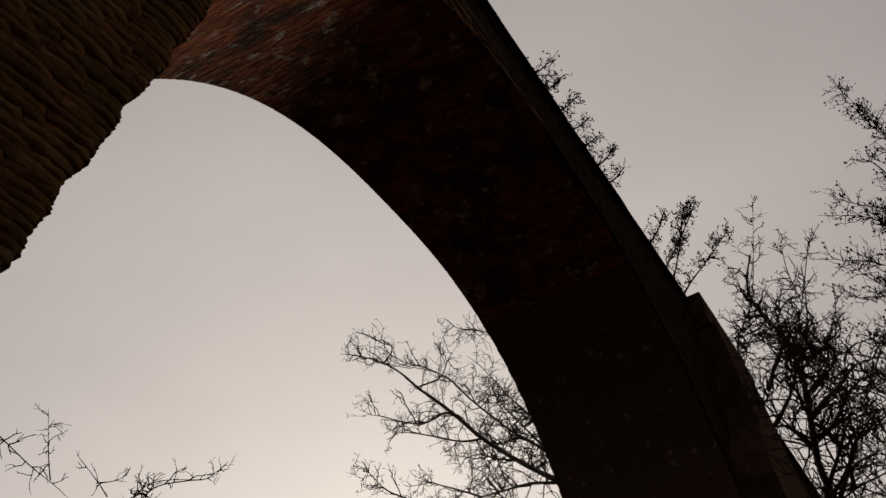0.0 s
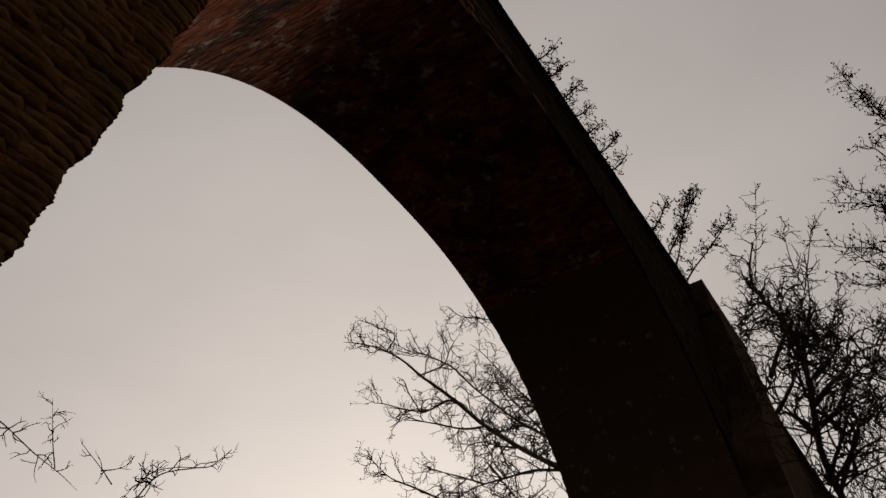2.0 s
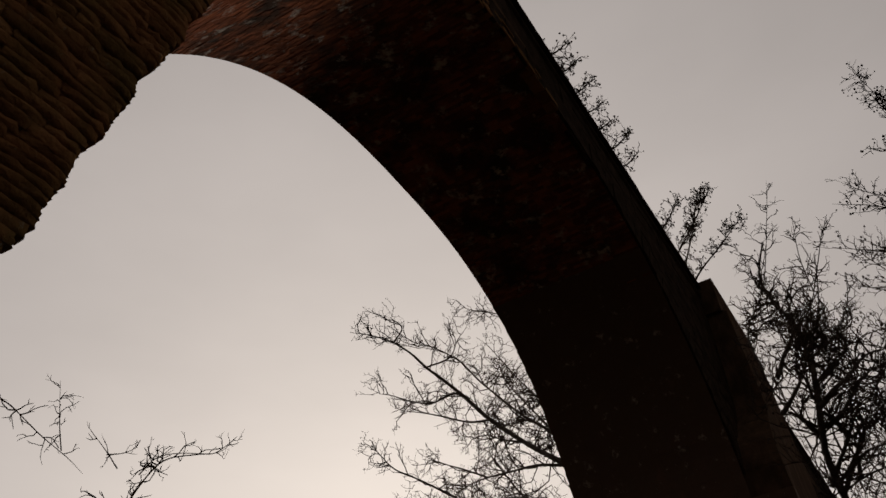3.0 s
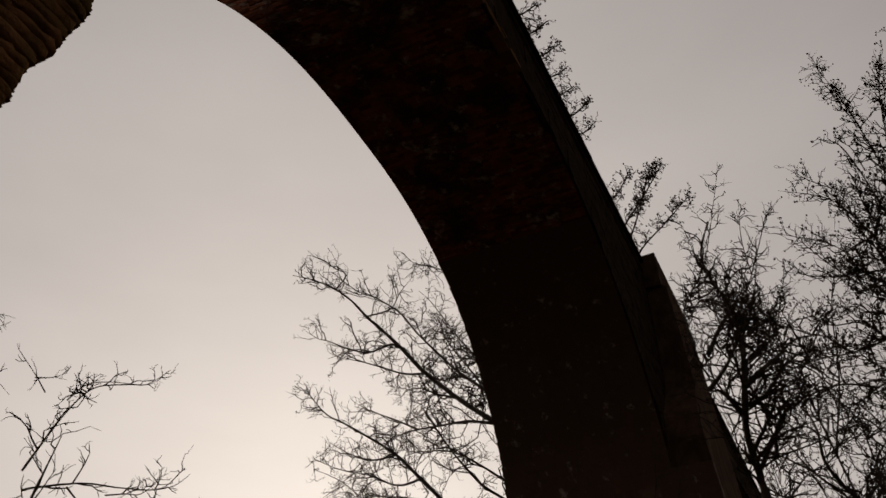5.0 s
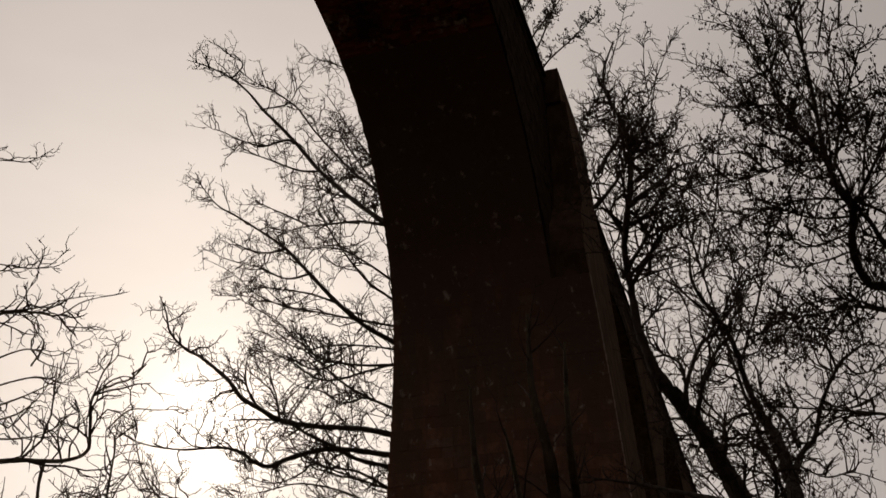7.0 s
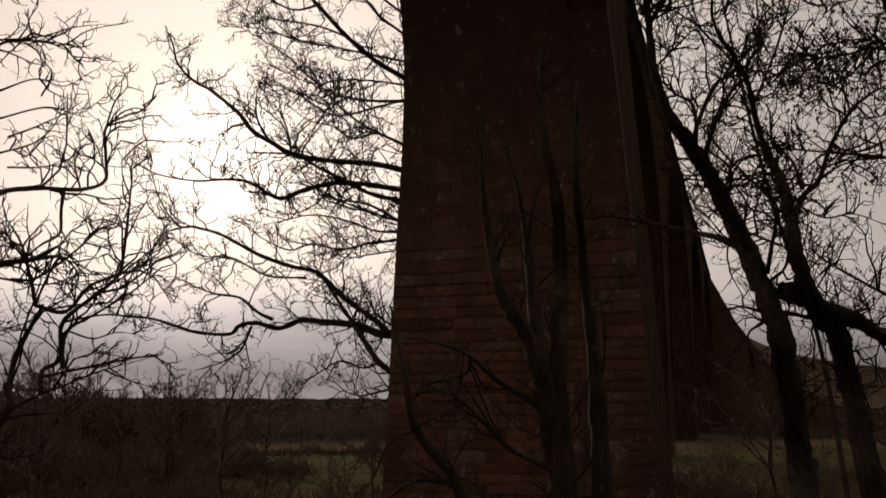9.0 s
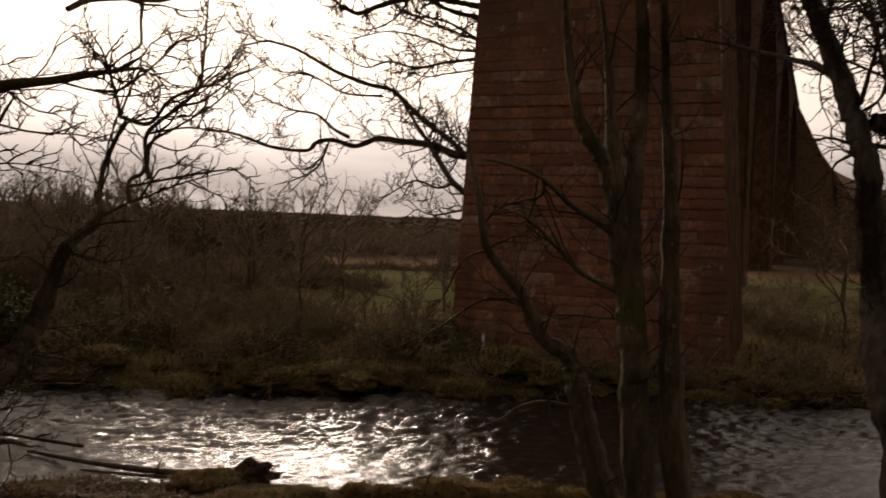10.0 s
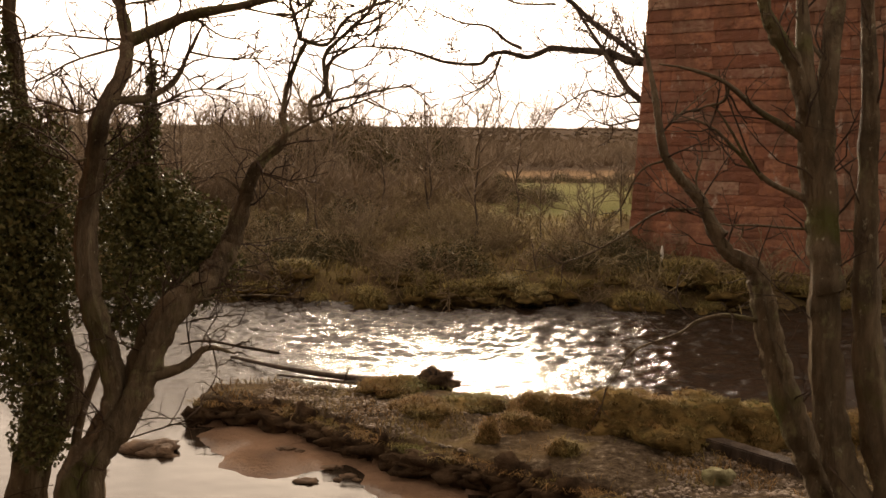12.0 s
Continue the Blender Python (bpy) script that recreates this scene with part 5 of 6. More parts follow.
def far_pier_face(parent):
    rng = np.random.default_rng(31)
    joined = bmesh.new()
    for z, h in course_list(rng, 0.25, 19.6, 0.31):
        zm = z + h / 2
        a = MID + far_half(zm)
        right = pier_foot(zm) if zm < 15.0 else FACE
        for l, ln in stones_in_course(rng, side_l(zm), right, 0.82):
            out = rng.uniform(0.0, 0.03)
            if z < 8.4:
                lay_stone(parent, DRESSED, rng, br(a - 0.065 - out * 0.6, l + 0.005, z + 0.004), V, U, UP, ln - 0.010, 0.10, h - 0.008)
            else:
                p, q = a - 0.035 - out * 0.5, a + 0.3
                c = [(p, l + 0.004), (p, l + ln - 0.004), (q, l + ln - 0.004), (q, l + 0.004)]
                bar(joined, [br(x + (far_half(z) - far_half(zm)), y, z + 0.003) for x, y in c], [br(x + (far_half(z + h) - far_half(zm)), y, z + h - 0.003) for x, y in c])
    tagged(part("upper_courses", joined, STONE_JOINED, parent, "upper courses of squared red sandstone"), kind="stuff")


def near_pier_face(parent):
    rng = np.random.default_rng(32)
    joined = bmesh.new()
    for z, h in course_list(rng, 0.6, 20.9, 0.105):
        zm = z + h / 2
        edge = MID - near_half(zm) + 0.016 * math.sin(zm * 11) + 0.02 * math.sin(zm * 5.3 + 1) + 0.022
        for a, ln in stones_in_course(rng, -2.9, edge + rng.uniform(0.0, 0.012), 0.5):
            out = rng.uniform(0.0, 0.045)
            if 7.2 < z < 12.2:
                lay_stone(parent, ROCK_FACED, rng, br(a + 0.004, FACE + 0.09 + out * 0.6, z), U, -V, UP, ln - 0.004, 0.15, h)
            else:
                p, q = FACE + 0.05 + out, FACE - 0.2
                c = [(a + 0.01, p), (a + ln - 0.01, p), (a + ln - 0.01, q), (a + 0.01, q)]
                bar(joined, [br(x, y, z + 0.01) for x, y in c], [br(x, y, z + h - 0.01) for x, y in c])
    tagged(part("rough_courses", joined, OLIVE_BROWN_JOINED, parent, "rock-faced sandstone courses"), kind="stuff")


def vault_lining(parent):
    """Courses of the vault, laid across the barrel."""
    rng = np.random.default_rng(33)
    prof = [(a, z) for a, z in arch_profile(290) if z > 2]
    bm = bmesh.new()
    for (a0, z0), (a1, z1) in zip(prof, prof[1:]):
        d = Vector((a1 - a0, z1 - z0))
        if d.length < 0.02:
            continue
        far_low = a0 > 0 and z1 < 19.3
        if far_low:
            continue
        t = d.normalized()
        nx, nz = -t.y, t.x
        for l, ln in stones_in_course(rng, side_l((z0 + z1) / 2) + 0.01, FACE - 0.01, 0.26):
            o = rng.uniform(0.003, 0.016)
            p = [(a0 + t.x * 0.003, z0 + t.y * 0.003), (a1 - t.x * 0.003, z1 - t.y * 0.003)]
            lo = [(a - nx * o, z - nz * o) for a, z in p]
            hi = [(a + nx * 0.1, z + nz * 0.1) for a, z in p]
            c = lo + hi[::-1]
            bar(bm, [br(MID + a, l + 0.003, z) for a, z in c], [br(MID + a, l + ln - 0.003, z) for a, z in c])
    tagged(part("vault_lining", bm, BRICK, parent, "stained brick lining of the arch"), kind="stuff")


def spandrel_courses(parent):
    rng = np.random.default_rng(34)
    bm = bmesh.new()
    for z, h in course_list(rng, 12.0, TOP - 1.0, 0.31):
        zm = z + h / 2
        w = half_width(zm) if zm < CROWN else 0.0
        for s0, s1 in ((MID + (far_half(zm) if zm < CROWN else 0.0) + 0.7, MID + PITCH / 2 + (PITCH / 2 - HALF)), (max(edge_near(zm), -2.6), MID - w - 0.7 if w else MID - 0.01)):
            if s1 - s0 < 0.3:
                continue
            for a, ln in stones_in_course(rng, s0, s1, 0.8):
                p, q = FACE + rng.uniform(0.01, 0.035), FACE - 0.1
                c = [(a + 0.007, p), (a + ln - 0.007, p), (a + ln - 0.007, q), (a + 0.007, q)]
                bar(bm, [br(x, y, z + 0.007) for x, y in c], [br(x, y, z + h - 0.007) for x, y in c])
    tagged(part("spandrel_courses", bm, DEEP_SHADE_STONE, parent, "coursed sandstone of the spandrel"), kind="stuff")


def edge_near(z):
    return MID - near_half(z) + 0.1


# ---- the river's edge ----
def leaf_mat(name, a, b, rough=0.35, spec=0.5):
    s = Mat(name, rough, spec)
    s.color(s.ramp(s.random(True), [(0, a), (1, b)]))
    return s.m


IVY = leaf_mat("ivy_leaf", (0.05, 0.055, 0.02), (0.14, 0.13, 0.055), 0.62, 0.2)
GRASS = leaf_mat("winter_grass", (0.105, 0.085, 0.034), (0.245, 0.182, 0.074), 0.85, 0.08)


def tussock_mat():
    s = Mat("tussock_grass", 0.85, 0.08)
    brown = s.ramp(s.random(True), [(0, (0.075, 0.043, 0.017)), (1, (0.22, 0.125, 0.05))])
    olive = s.ramp(s.random(True), [(0, (0.06, 0.055, 0.017)), (1, (0.16, 0.14, 0.05))])
    s.color(s.mix(s.grey(s.noise(0.75, 3), 0.42, 0.62), brown, olive))
    return s.m


MOSSY = tussock_mat()


def blades(rng, centres, length, width, lean, material, name, parent=None, label=""):
    """Thin bent blades of grass rising from the given places."""
    v, f = [], []
    for c in centres:
        c = np.asarray(c, float)
        a = rng.uniform(0, 2 * np.pi)
        d = np.array([math.cos(a), math.sin(a), 0])
        s = np.array([-d[1], d[0], 0]) * width * rng.uniform(0.6, 1.3)
        ln = length * rng.uniform(0.5, 1.3)
        k = lean * rng.uniform(0.3, 1.3)
        m = c + d * ln * k * 0.35 + [0, 0, ln * 0.6]
        e = c + d * ln * k + [0, 0, ln * (1 - 0.35 * k)]
        b = len(v)
        v += [c - s, c + s, m + s * 0.7, m - s * 0.7, e]
        f += [(b, b + 1, b + 2, b + 3), (b + 3, b + 2, b + 4)]
    return mesh_object(name, [x.tolist() for x in v], f, material, parent, label)


def lump(rng, centre, size, material, name, parent=None, label="", rough=0.18, squash=1.0, seg=14):
    """An uneven rounded lump (stone, mound or root ball)."""
    bm = bmesh.new()
    bmesh.ops.create_icosphere(bm, subdivisions=3, radius=1)
    o = Vector(rng.uniform(-50, 50, 3))
    for v in bm.verts:
        n = noise.noise(v.co * 1.3 + o) + 0.6 * noise.noise(v.co * 3.1 + o) + 0.4 * noise.noise(v.co * 7 + o)
        v.co = Vector(centre) + Vector((v.co.x * size[0], v.co.y * size[1], v.co.z * size[2])) * (1 + rough * n)
    me = bpy.data.meshes.new(name)
    bm.to_mesh(me)
    bm.free()
    me.shade_smooth()
    me.materials.append(material)
    ob = new(name, me)
    if parent:
        ob.parent = parent
    return tagged(ob, label)


def soil_mat(name, a, b, rough=0.95):
    s = Mat(name, rough, 0.08)
    s.b.inputs["IOR"].default_value = 1.03 if rough > 0.9 else 1.4
    s.color(s.mix(s.grey(s.noise(5, 6), 0.35, 0.65), a, b)).bump(s.noise(18, 6), 0.03)
    return s.m


MOSS = soil_mat("mossy_mound", (0.05, 0.036, 0.016), (0.13, 0.085, 0.034))
SOIL = soil_mat("dark_soil", (0.024, 0.016, 0.011), (0.07, 0.046, 0.029))
WET_ROCK = soil_mat("wet_rock", (0.05, 0.034, 0.024), (0.12, 0.078, 0.052), 0.85)
PEBBLE = soil_mat("river_pebbles", (0.06, 0.045, 0.034), (0.23, 0.18, 0.14), 0.7)


def tussock(x, y, r, h, seed):
    rng = np.random.default_rng(seed)
    t = thing("grass_tussock", "mossy brown-green grass tussock on the river spit", "tussock", "tussocks on the spit")
    z = float(ground_height(x, y))
    mound = lump(rng, (x, y, z - h * 0.15), (r, r * 0.8, h * 1.15), MOSS, "mound", t, "", 0.7)
    skin = [p.center.copy() for p in mound.data.polygons if p.center.z > z - 0.02]
    pts = []
    for _ in range(int(2600 * r / 0.5)):
        c = skin[int(rng.integers(len(skin)))]
        pts.append((c.x + rng.normal() * 0.02, c.y + rng.normal() * 0.02, c.z - 0.015))
    tagged(blades(rng, pts, 0.085, 0.0045, 1.6, MOSSY, "grass", t, "drooping grass blades"), kind="stuff")


for x, y, r, h, seed in ((0.05, 13.0, 0.5, 0.36, 41), (0.15, 12.05, 0.42, 0.3, 42), (1.15, 11.7, 0.8, 0.44, 43), (2.05, 12.05, 0.7, 0.36, 44), (2.65, 11.8, 0.5, 0.3, 45),
                         (-0.35, 12.35, 0.42, 0.24, 46), (-0.05, 10.7, 0.17, 0.15, 47), (-0.98, 11.05, 0.13, 0.22, 48), (-1.9, 12.1, 0.55, 0.13, 49), (3.7, 12.0, 0.6, 0.3, 50), (4.6, 11.6, 0.8, 0.36, 51),
                         (-1.3, 12.7, 0.5, 0.13, 55), (-2.6, 13.3, 0.5, 0.12, 56), (0.75, 12.7, 0.5, 0.24, 57), (-0.6, 11.7, 0.32, 0.16, 58), (1.7, 12.5, 0.5, 0.28, 59)):
    tussock(x, y, r, h, seed)


def spit_cover():
    rng = np.random.default_rng(52)
    pts = []
    while len(pts) < 6500:
        x, y = rng.uniform(-5.3, 8), rng.uniform(8.5, 15)
        if spit_inner(x) + 0.08 < y < spit_outer(x) - 0.08 and rng.random() < 0.06 + 0.94 * (float(fbm(np.array(x), np.array(y), 0.8, 13, 3)) > 0.06):
            pts.append((x, y, float(ground_height(x, y)) - 0.01))
    ob = blades(rng, pts, 0.11, 0.005, 1.3, MOSSY, "grass")
    tagged(ob, "short winter grass over the river spit", "grass", kind="stuff")
    # gravel
    v, f = [], []
    ang = np.arange(6) * np.pi / 3
    for _ in range(9000):
        x = rng.uniform(-4.5, 6) if rng.random() < 0.5 else rng.uniform(0, 5.5)
        y = rng.uniform(spit_inner(x) + 0.2, spit_outer(x) - 0.1)
        if float(fbm(np.array(x), np.array(y), 0.5, 14, 2)) < -0.1:
            continue
        z, r, a = float(ground_height(x, y)), rng.uniform(0.012, 0.04) * rng.uniform(0.6, 1.2), rng.uniform(0, 6.28)
        k = len(v)
        for q, h in ((1.0, -0.2), (0.95, 0.3), (0.6, 0.62)):
            j = rng.uniform(0.85, 1.15, 6)
            cx, cy = np.cos(ang) * q * r * j, np.sin(ang) * q * r * j * 0.7
            v.extend([[x + cx[i] * math.cos(a) - cy[i] * math.sin(a), y + cx[i] * math.sin(a) + cy[i] * math.cos(a), z + h * r * 0.8] for i in range(6)])
        for row in (0, 6):
            f.extend([(k + row + i, k + row + (i + 1) % 6, k + row + 6 + (i + 1) % 6, k + row + 6 + i) for i in range(6)])
        f.append(tuple(k + 12 + i for i in range(6)))
    ob = mesh_object("gravel", v, f, PEBBLE, None, "", True)
    tagged(ob, "grey-brown river gravel scattered on the spit", "gravel", kind="stuff")


spit_cover()


def driftwood():
    rng = np.random.default_rng(53)
    t = thing("driftwood_log", "dark waterlogged log with a torn root ball", "driftwood")
    tb = Tubes()
    path = spline([(-6.3, 16.2, 0.06), (-4.9, 15.25, 0.13), (-3.6, 14.55, 0.2), (-2.2, 13.75, 0.36)], 5)
    tb.add(path, np.linspace(0.03, 0.065, len(path)), 7)
    tb.make("trunk", DRIFT, t)
    tb = Tubes()
    path = spline([(-5.0, 15.0, 0.08), (-3.5, 14.25, 0.2), (-2.3, 13.62, 0.34)], 5)
    tb.add(path, np.linspace(0.02, 0.045, len(path)), 6)
    sprout(tb, rng, path, 0.03, 0.05, [(0.5, 2, 0.02)], 0.3, 0.3, None)
    tb.make("branch", DRIFT, t)
    tb = Tubes()
    path = spline([(-7.6, 16.9, 0.10), (-7.0, 16.6, 0.26), (-6.2, 16.4, 0.22), (-5.4, 16.3, 0.14)], 5)
    tb.add(path, np.linspace(0.02, 0.035, len(path)), 6)
    sprout(tb, rng, path, 0.03, 0.03, [(0.6, 3, 0.014), (0.3, 3, 0.008)], 0.1, 0.35, None)
    tb.make("branch", DRIFT, t)
    lump(rng, (-2.03, 13.6, 0.41), (0.25, 0.2, 0.16), SOIL, "root_ball", t, "earthy torn root ball", 1.3)
    tb = Tubes()
    for _ in range(16):
        d = rng.normal(size=3)
        d[2] = abs(d[2]) * 0.8
        d /= np.linalg.norm(d)
        p = np.array([-2.03, 13.6, 0.42])
        tb.add(np.array([p + d * 0.1, p + d * 0.2, p + d * 0.29 + rng.normal(size=3) * 0.05]), [0.03, 0.018, 0.006], 5)
    tagged(tb.make("root", DRIFT, t), kind="stuff")


driftwood()


def beam():
    t = thing("timber_beam", "dark squared timber stranded on the spit", "beam")
    bm = bmesh.new()
    p, q = Vector((1.75, 11.3, 0.36)), Vector((3.0, 10.05, 0.38))
    d = (q - p).normalized()
    s = Vector((-d.y, d.x, 0)) * 0.11
    u = Vector((0, 0, 0.17))
    bar(bm, [p - s, p + s, p + s + u, p - s + u], [q - s, q + s, q + s + u, q - s + u])
    bmesh.ops.bevel(bm, geom=list(bm.edges), offset=0.015, segments=2, affect="EDGES")
    part("timber", bm, DRIFT, t)


beam()
for k, (x, y, sx, sy, sz) in enumerate(((-5.6, 11.3, 0.42, 0.24, 0.12), (-5.35, 11.15, 0.24, 0.16, 0.1), (-3.15, 10.45, 0.16, 0.1, 0.04), (-3.72, 11.42, 0.14, 0.06, 0.035), (-3.5, 11.36, 0.06, 0.05, 0.03), (-3.0, 10.95, 0.11, 0.06, 0.035), (-2.86, 10.98, 0.05, 0.04, 0.025), (-2.7, 10.7, 0.12, 0.06, 0.035), (-2.78, 10.55, 0.06, 0.05, 0.03), (-2.55, 10.6, 0.05, 0.04, 0.03))):
    rng = np.random.default_rng(60 + k)
    ob = lump(rng, (x, y, max(0.0, float(ground_height(x, y)))), (sx, sy, sz), WET_ROCK, "rock", None, "", 0.55)
    tagged(ob, "wet rounded rock in the shallows", "rock", "rocks in the shallows")


ob = lump(np.random.default_rng(66), (1.67, 10.1, float(ground_height(1.67, 10.1)) + 0.03), (0.17, 0.13, 0.14), soil_mat("lichened_stone", (0.07, 0.065, 0.03), (0.19, 0.175, 0.11)), "mossy_stone", None, "", 0.5)
tagged(ob, "pale lichened stone among the spit gravel", "stone")


# overhanging turf edge of the spit
def turf_edge():
    rng = np.random.default_rng(54)
    pts = []
    for _ in range(700):
        x = rng.uniform(-5.2, 6)
        y = float(spit_outer(x)) + rng.normal() * 0.05 - 0.14
        pts.append((x, y, float(ground_height(x, y - 0.12)) - 0.02))
    tagged(blades(rng, pts, 0.11, 0.006, 1.6, MOSSY, "turf_fringe"), "grass hanging over the eroded spit edge", "grass", kind="stuff")


turf_edge()


def turf_clods():
    rng = np.random.default_rng(57)
    for x in np.linspace(-5.35, 1.9, 46) + rng.uniform(-0.09, 0.09, 46):
        x = float(x)
        y = float(spit_inner(np.array(x))) + rng.uniform(0.02, 0.16)
        r = rng.uniform(0.08, 0.24)
        t = thing("turf_clod", "dark clod of turf slumping from the eroded spit", "turf", "turf clods on the spit")
        lump(rng, (x, y, 0.15 + rng.uniform(0, 0.06)), (r * 1.6, r * 0.55, rng.uniform(0.1, 0.2)), SOIL, "soil", t, "", 1.25)
        pts = []
        for _ in range(170):
            a, q = rng.uniform(0, 6.28), rng.random() ** 0.5
            pts.append((x + math.cos(a) * q * r, y + 0.05 + math.sin(a) * q * r * 0.6, 0.28))
        tagged(blades(rng, pts, 0.12, 0.006, 1.6, MOSSY, "grass", t), kind="stuff")


turf_clods()


def far_edge_clumps():
    rng = np.random.default_rng(58)
    t = thing("grass_clump", "dead grass clump at the far waterline", "grass", "clumps along the far bank")
    lump(rng, (0, 0, 0.05), (0.45, 0.35, 0.24), MOSS, "mound", t, "", 0.8)
    pts = []
    for _ in range(420):
        a, q = rng.uniform(0, 6.28), rng.random() ** 0.5
        pts.append((math.cos(a) * q * 0.45, math.sin(a) * q * 0.36, 0.05 + 0.3 * math.sqrt(1 - q * q)))
    tagged(blades(rng, pts, 0.2, 0.009, 1.4, GRASS, "grass", t), kind="stuff")
    k = 0
    x = -22.0
    while x < 22:
        y = float(far_edge(np.array(x))) + rng.uniform(-0.1, 1.3)
        m = Matrix.LocRotScale((x, y, max(0.0, float(ground_height(x, y))) - 0.05), Euler((0, 0, rng.uniform(0, 6.28))), None)
        s = rng.uniform(0.4, 1.45)
        c = t if k == 0 else copy_thing(t, m)
        if k == 0:
            t.matrix_basis = m
        c.scale = (s * rng.uniform(0.9, 1.5), s, s * rng.uniform(0.45, 1.0))
        k += 1
        x += rng.uniform(0.15, 0.8)


far_edge_clumps()


# ---- ivy on the left stems ----
def ivy_stem():
    rng = np.random.default_rng(70)
    g = [(0.17, 0.06, [(-33.5, -20.5), (-32.1, -14.8), (-32.3, -8.4), (-32.6, -3.5), (-32.5, 1.2), (-32.9, 7.4), (-33.5, 14)]),
         (0.05, 0.016, [(-30.5, -18), (-28.6, -12.5), (-26.8, -7.6), (-25.9, -4.6), (-25.4, -2), (-25.2, 0.7), (-25.3, 3), (-25.5, 5.9), (-25.7, 9)]),
         (0.12, 0.04, [(-32.6, -19), (-30.5, -15), (-30.9, -10.4), (-31.3, -5.8), (-30.5, 0)]),
         (0.045, 0.02, [(-36.0, -18.5), (-35.7, -14.5), (-35.5, -12), (-35.2, -8)])]
    t = tree("ivied_tree", "tree trunk thick with dark glossy ivy", g, 9.2, 71, [(0.7, 1.6, 0.01), (0.4, 3, 0.006), (0.2, 3.5, 0.004)], BARK_NEAR, depth=0.03)
    v, f = [], []

    def leaf(c):
        n = rng.normal(size=3)
        n /= np.linalg.norm(n)
        a = np.cross(n, rng.normal(size=3))
        a /= np.linalg.norm(a)
        b = np.cross(n, a)
        s = rng.uniform(0.016, 0.034)
        k = len(v)
        for x, y, z in ((0, -1, 0), (0.8, -0.3, 0.2), (0.35, 0.3, 0), (0, 1.1, -0.15), (-0.35, 0.3, 0), (-0.8, -0.3, 0.2)):
            v.append((c + (a * x + b * y + n * z) * s).tolist())
        f.extend([(k, k + 1, k + 2, k + 3), (k, k + 3, k + 4, k + 5)])
    clumps = []
    for az, el, r, n in ((-32.4, -17, 0.28, 700), (-32.4, -13.6, 0.34, 900), (-34.6, 5.4, 0.36, 700), (-34.9, 2.8, 0.42, 900), (-34.6, 0.1, 0.46, 1100), (-34.4, -2.8, 0.48, 1200),
                         (-34.1, -5.5, 0.48, 1200), (-33.8, -8.1, 0.48, 1200), (-33.4, -10.7, 0.42, 1000), (-31.6, -0.5, 0.30, 420), (-31.7, -3.1, 0.34, 620), (-31.3, -5.8, 0.38, 800), (-31.6, -9.1, 0.38, 800),
                         (-27.2, -1.2, 0.24, 320), (-26.9, -3.8, 0.34, 620), (-27.5, -6.5, 0.36, 700), (-27.1, -9.1, 0.34, 600), (-26.6, -11.1, 0.22, 260), (-25.2, -5.1, 0.32, 560), (-24.0, -7.1, 0.36, 700),
                         (-22.6, -5.8, 0.30, 480), (-24.3, -3.8, 0.26, 340), (-21.8, -7.8, 0.26, 320), (-23.3, -8.8, 0.28, 360)) + tuple((-25.25 - 0.05 * k, 4.2 - 0.45 * k + 0.15 * math.sin(7 * k), 0.03 + 0.009 * k + 0.02 * math.sin(3 * k), 14 + 5 * k) for k in range(22)):
        c = sight(az, el, 9.12)
        for _ in range(int(n * 2.0)):
            d = rng.normal(size=3)
            d *= rng.random() ** 0.4 / np.linalg.norm(d)
            leaf(c + d * np.array([r, r, r * 1.25]))
    ivy = mesh_object("ivy", v, f, IVY, t, "dark glossy ivy leaves")
    tagged(ivy, kind="stuff")


ivy_stem()


# ---- far bank: thickets, tufts, small trees, wooded slopes ----
def thicket(seed, stems, height, material):
    rng = np.random.default_rng(seed)
    t = thing("bush", "leafless brown thicket on the far bank", "bush", "bushes on the far bank")
    tb = Tubes()
    for _ in range(stems):
        a, q = rng.uniform(0, 2 * np.pi), rng.uniform(0.1, 1.0)
        p = np.array([math.cos(a) * 0.45 * q, math.sin(a) * 0.45 * q, -0.1])
        d = np.array([math.cos(a) * 0.9 * q, math.sin(a) * 0.9 * q, 1.0])
        ln = height * rng.uniform(0.5, 1.1)
        pts = [p]
        for _s in range(5):
            d = d + rng.normal(size=3) * 0.24 - [0, 0, 0.10]
            d /= np.linalg.norm(d)
            pts.append(pts[-1] + d * ln / 5)
        pts = np.array(pts)
        tb.add(pts, np.linspace(0.022, 0.008, 6), 3)
        sprout(tb, rng, pts, 0.02, 0.008, [(0.75, 4.5, 0.012), (0.4, 4, 0.009)], 0.0, 0.4, None, 0.1)
    tagged(tb.make("brushwood", material, t), kind="stuff")
    return t


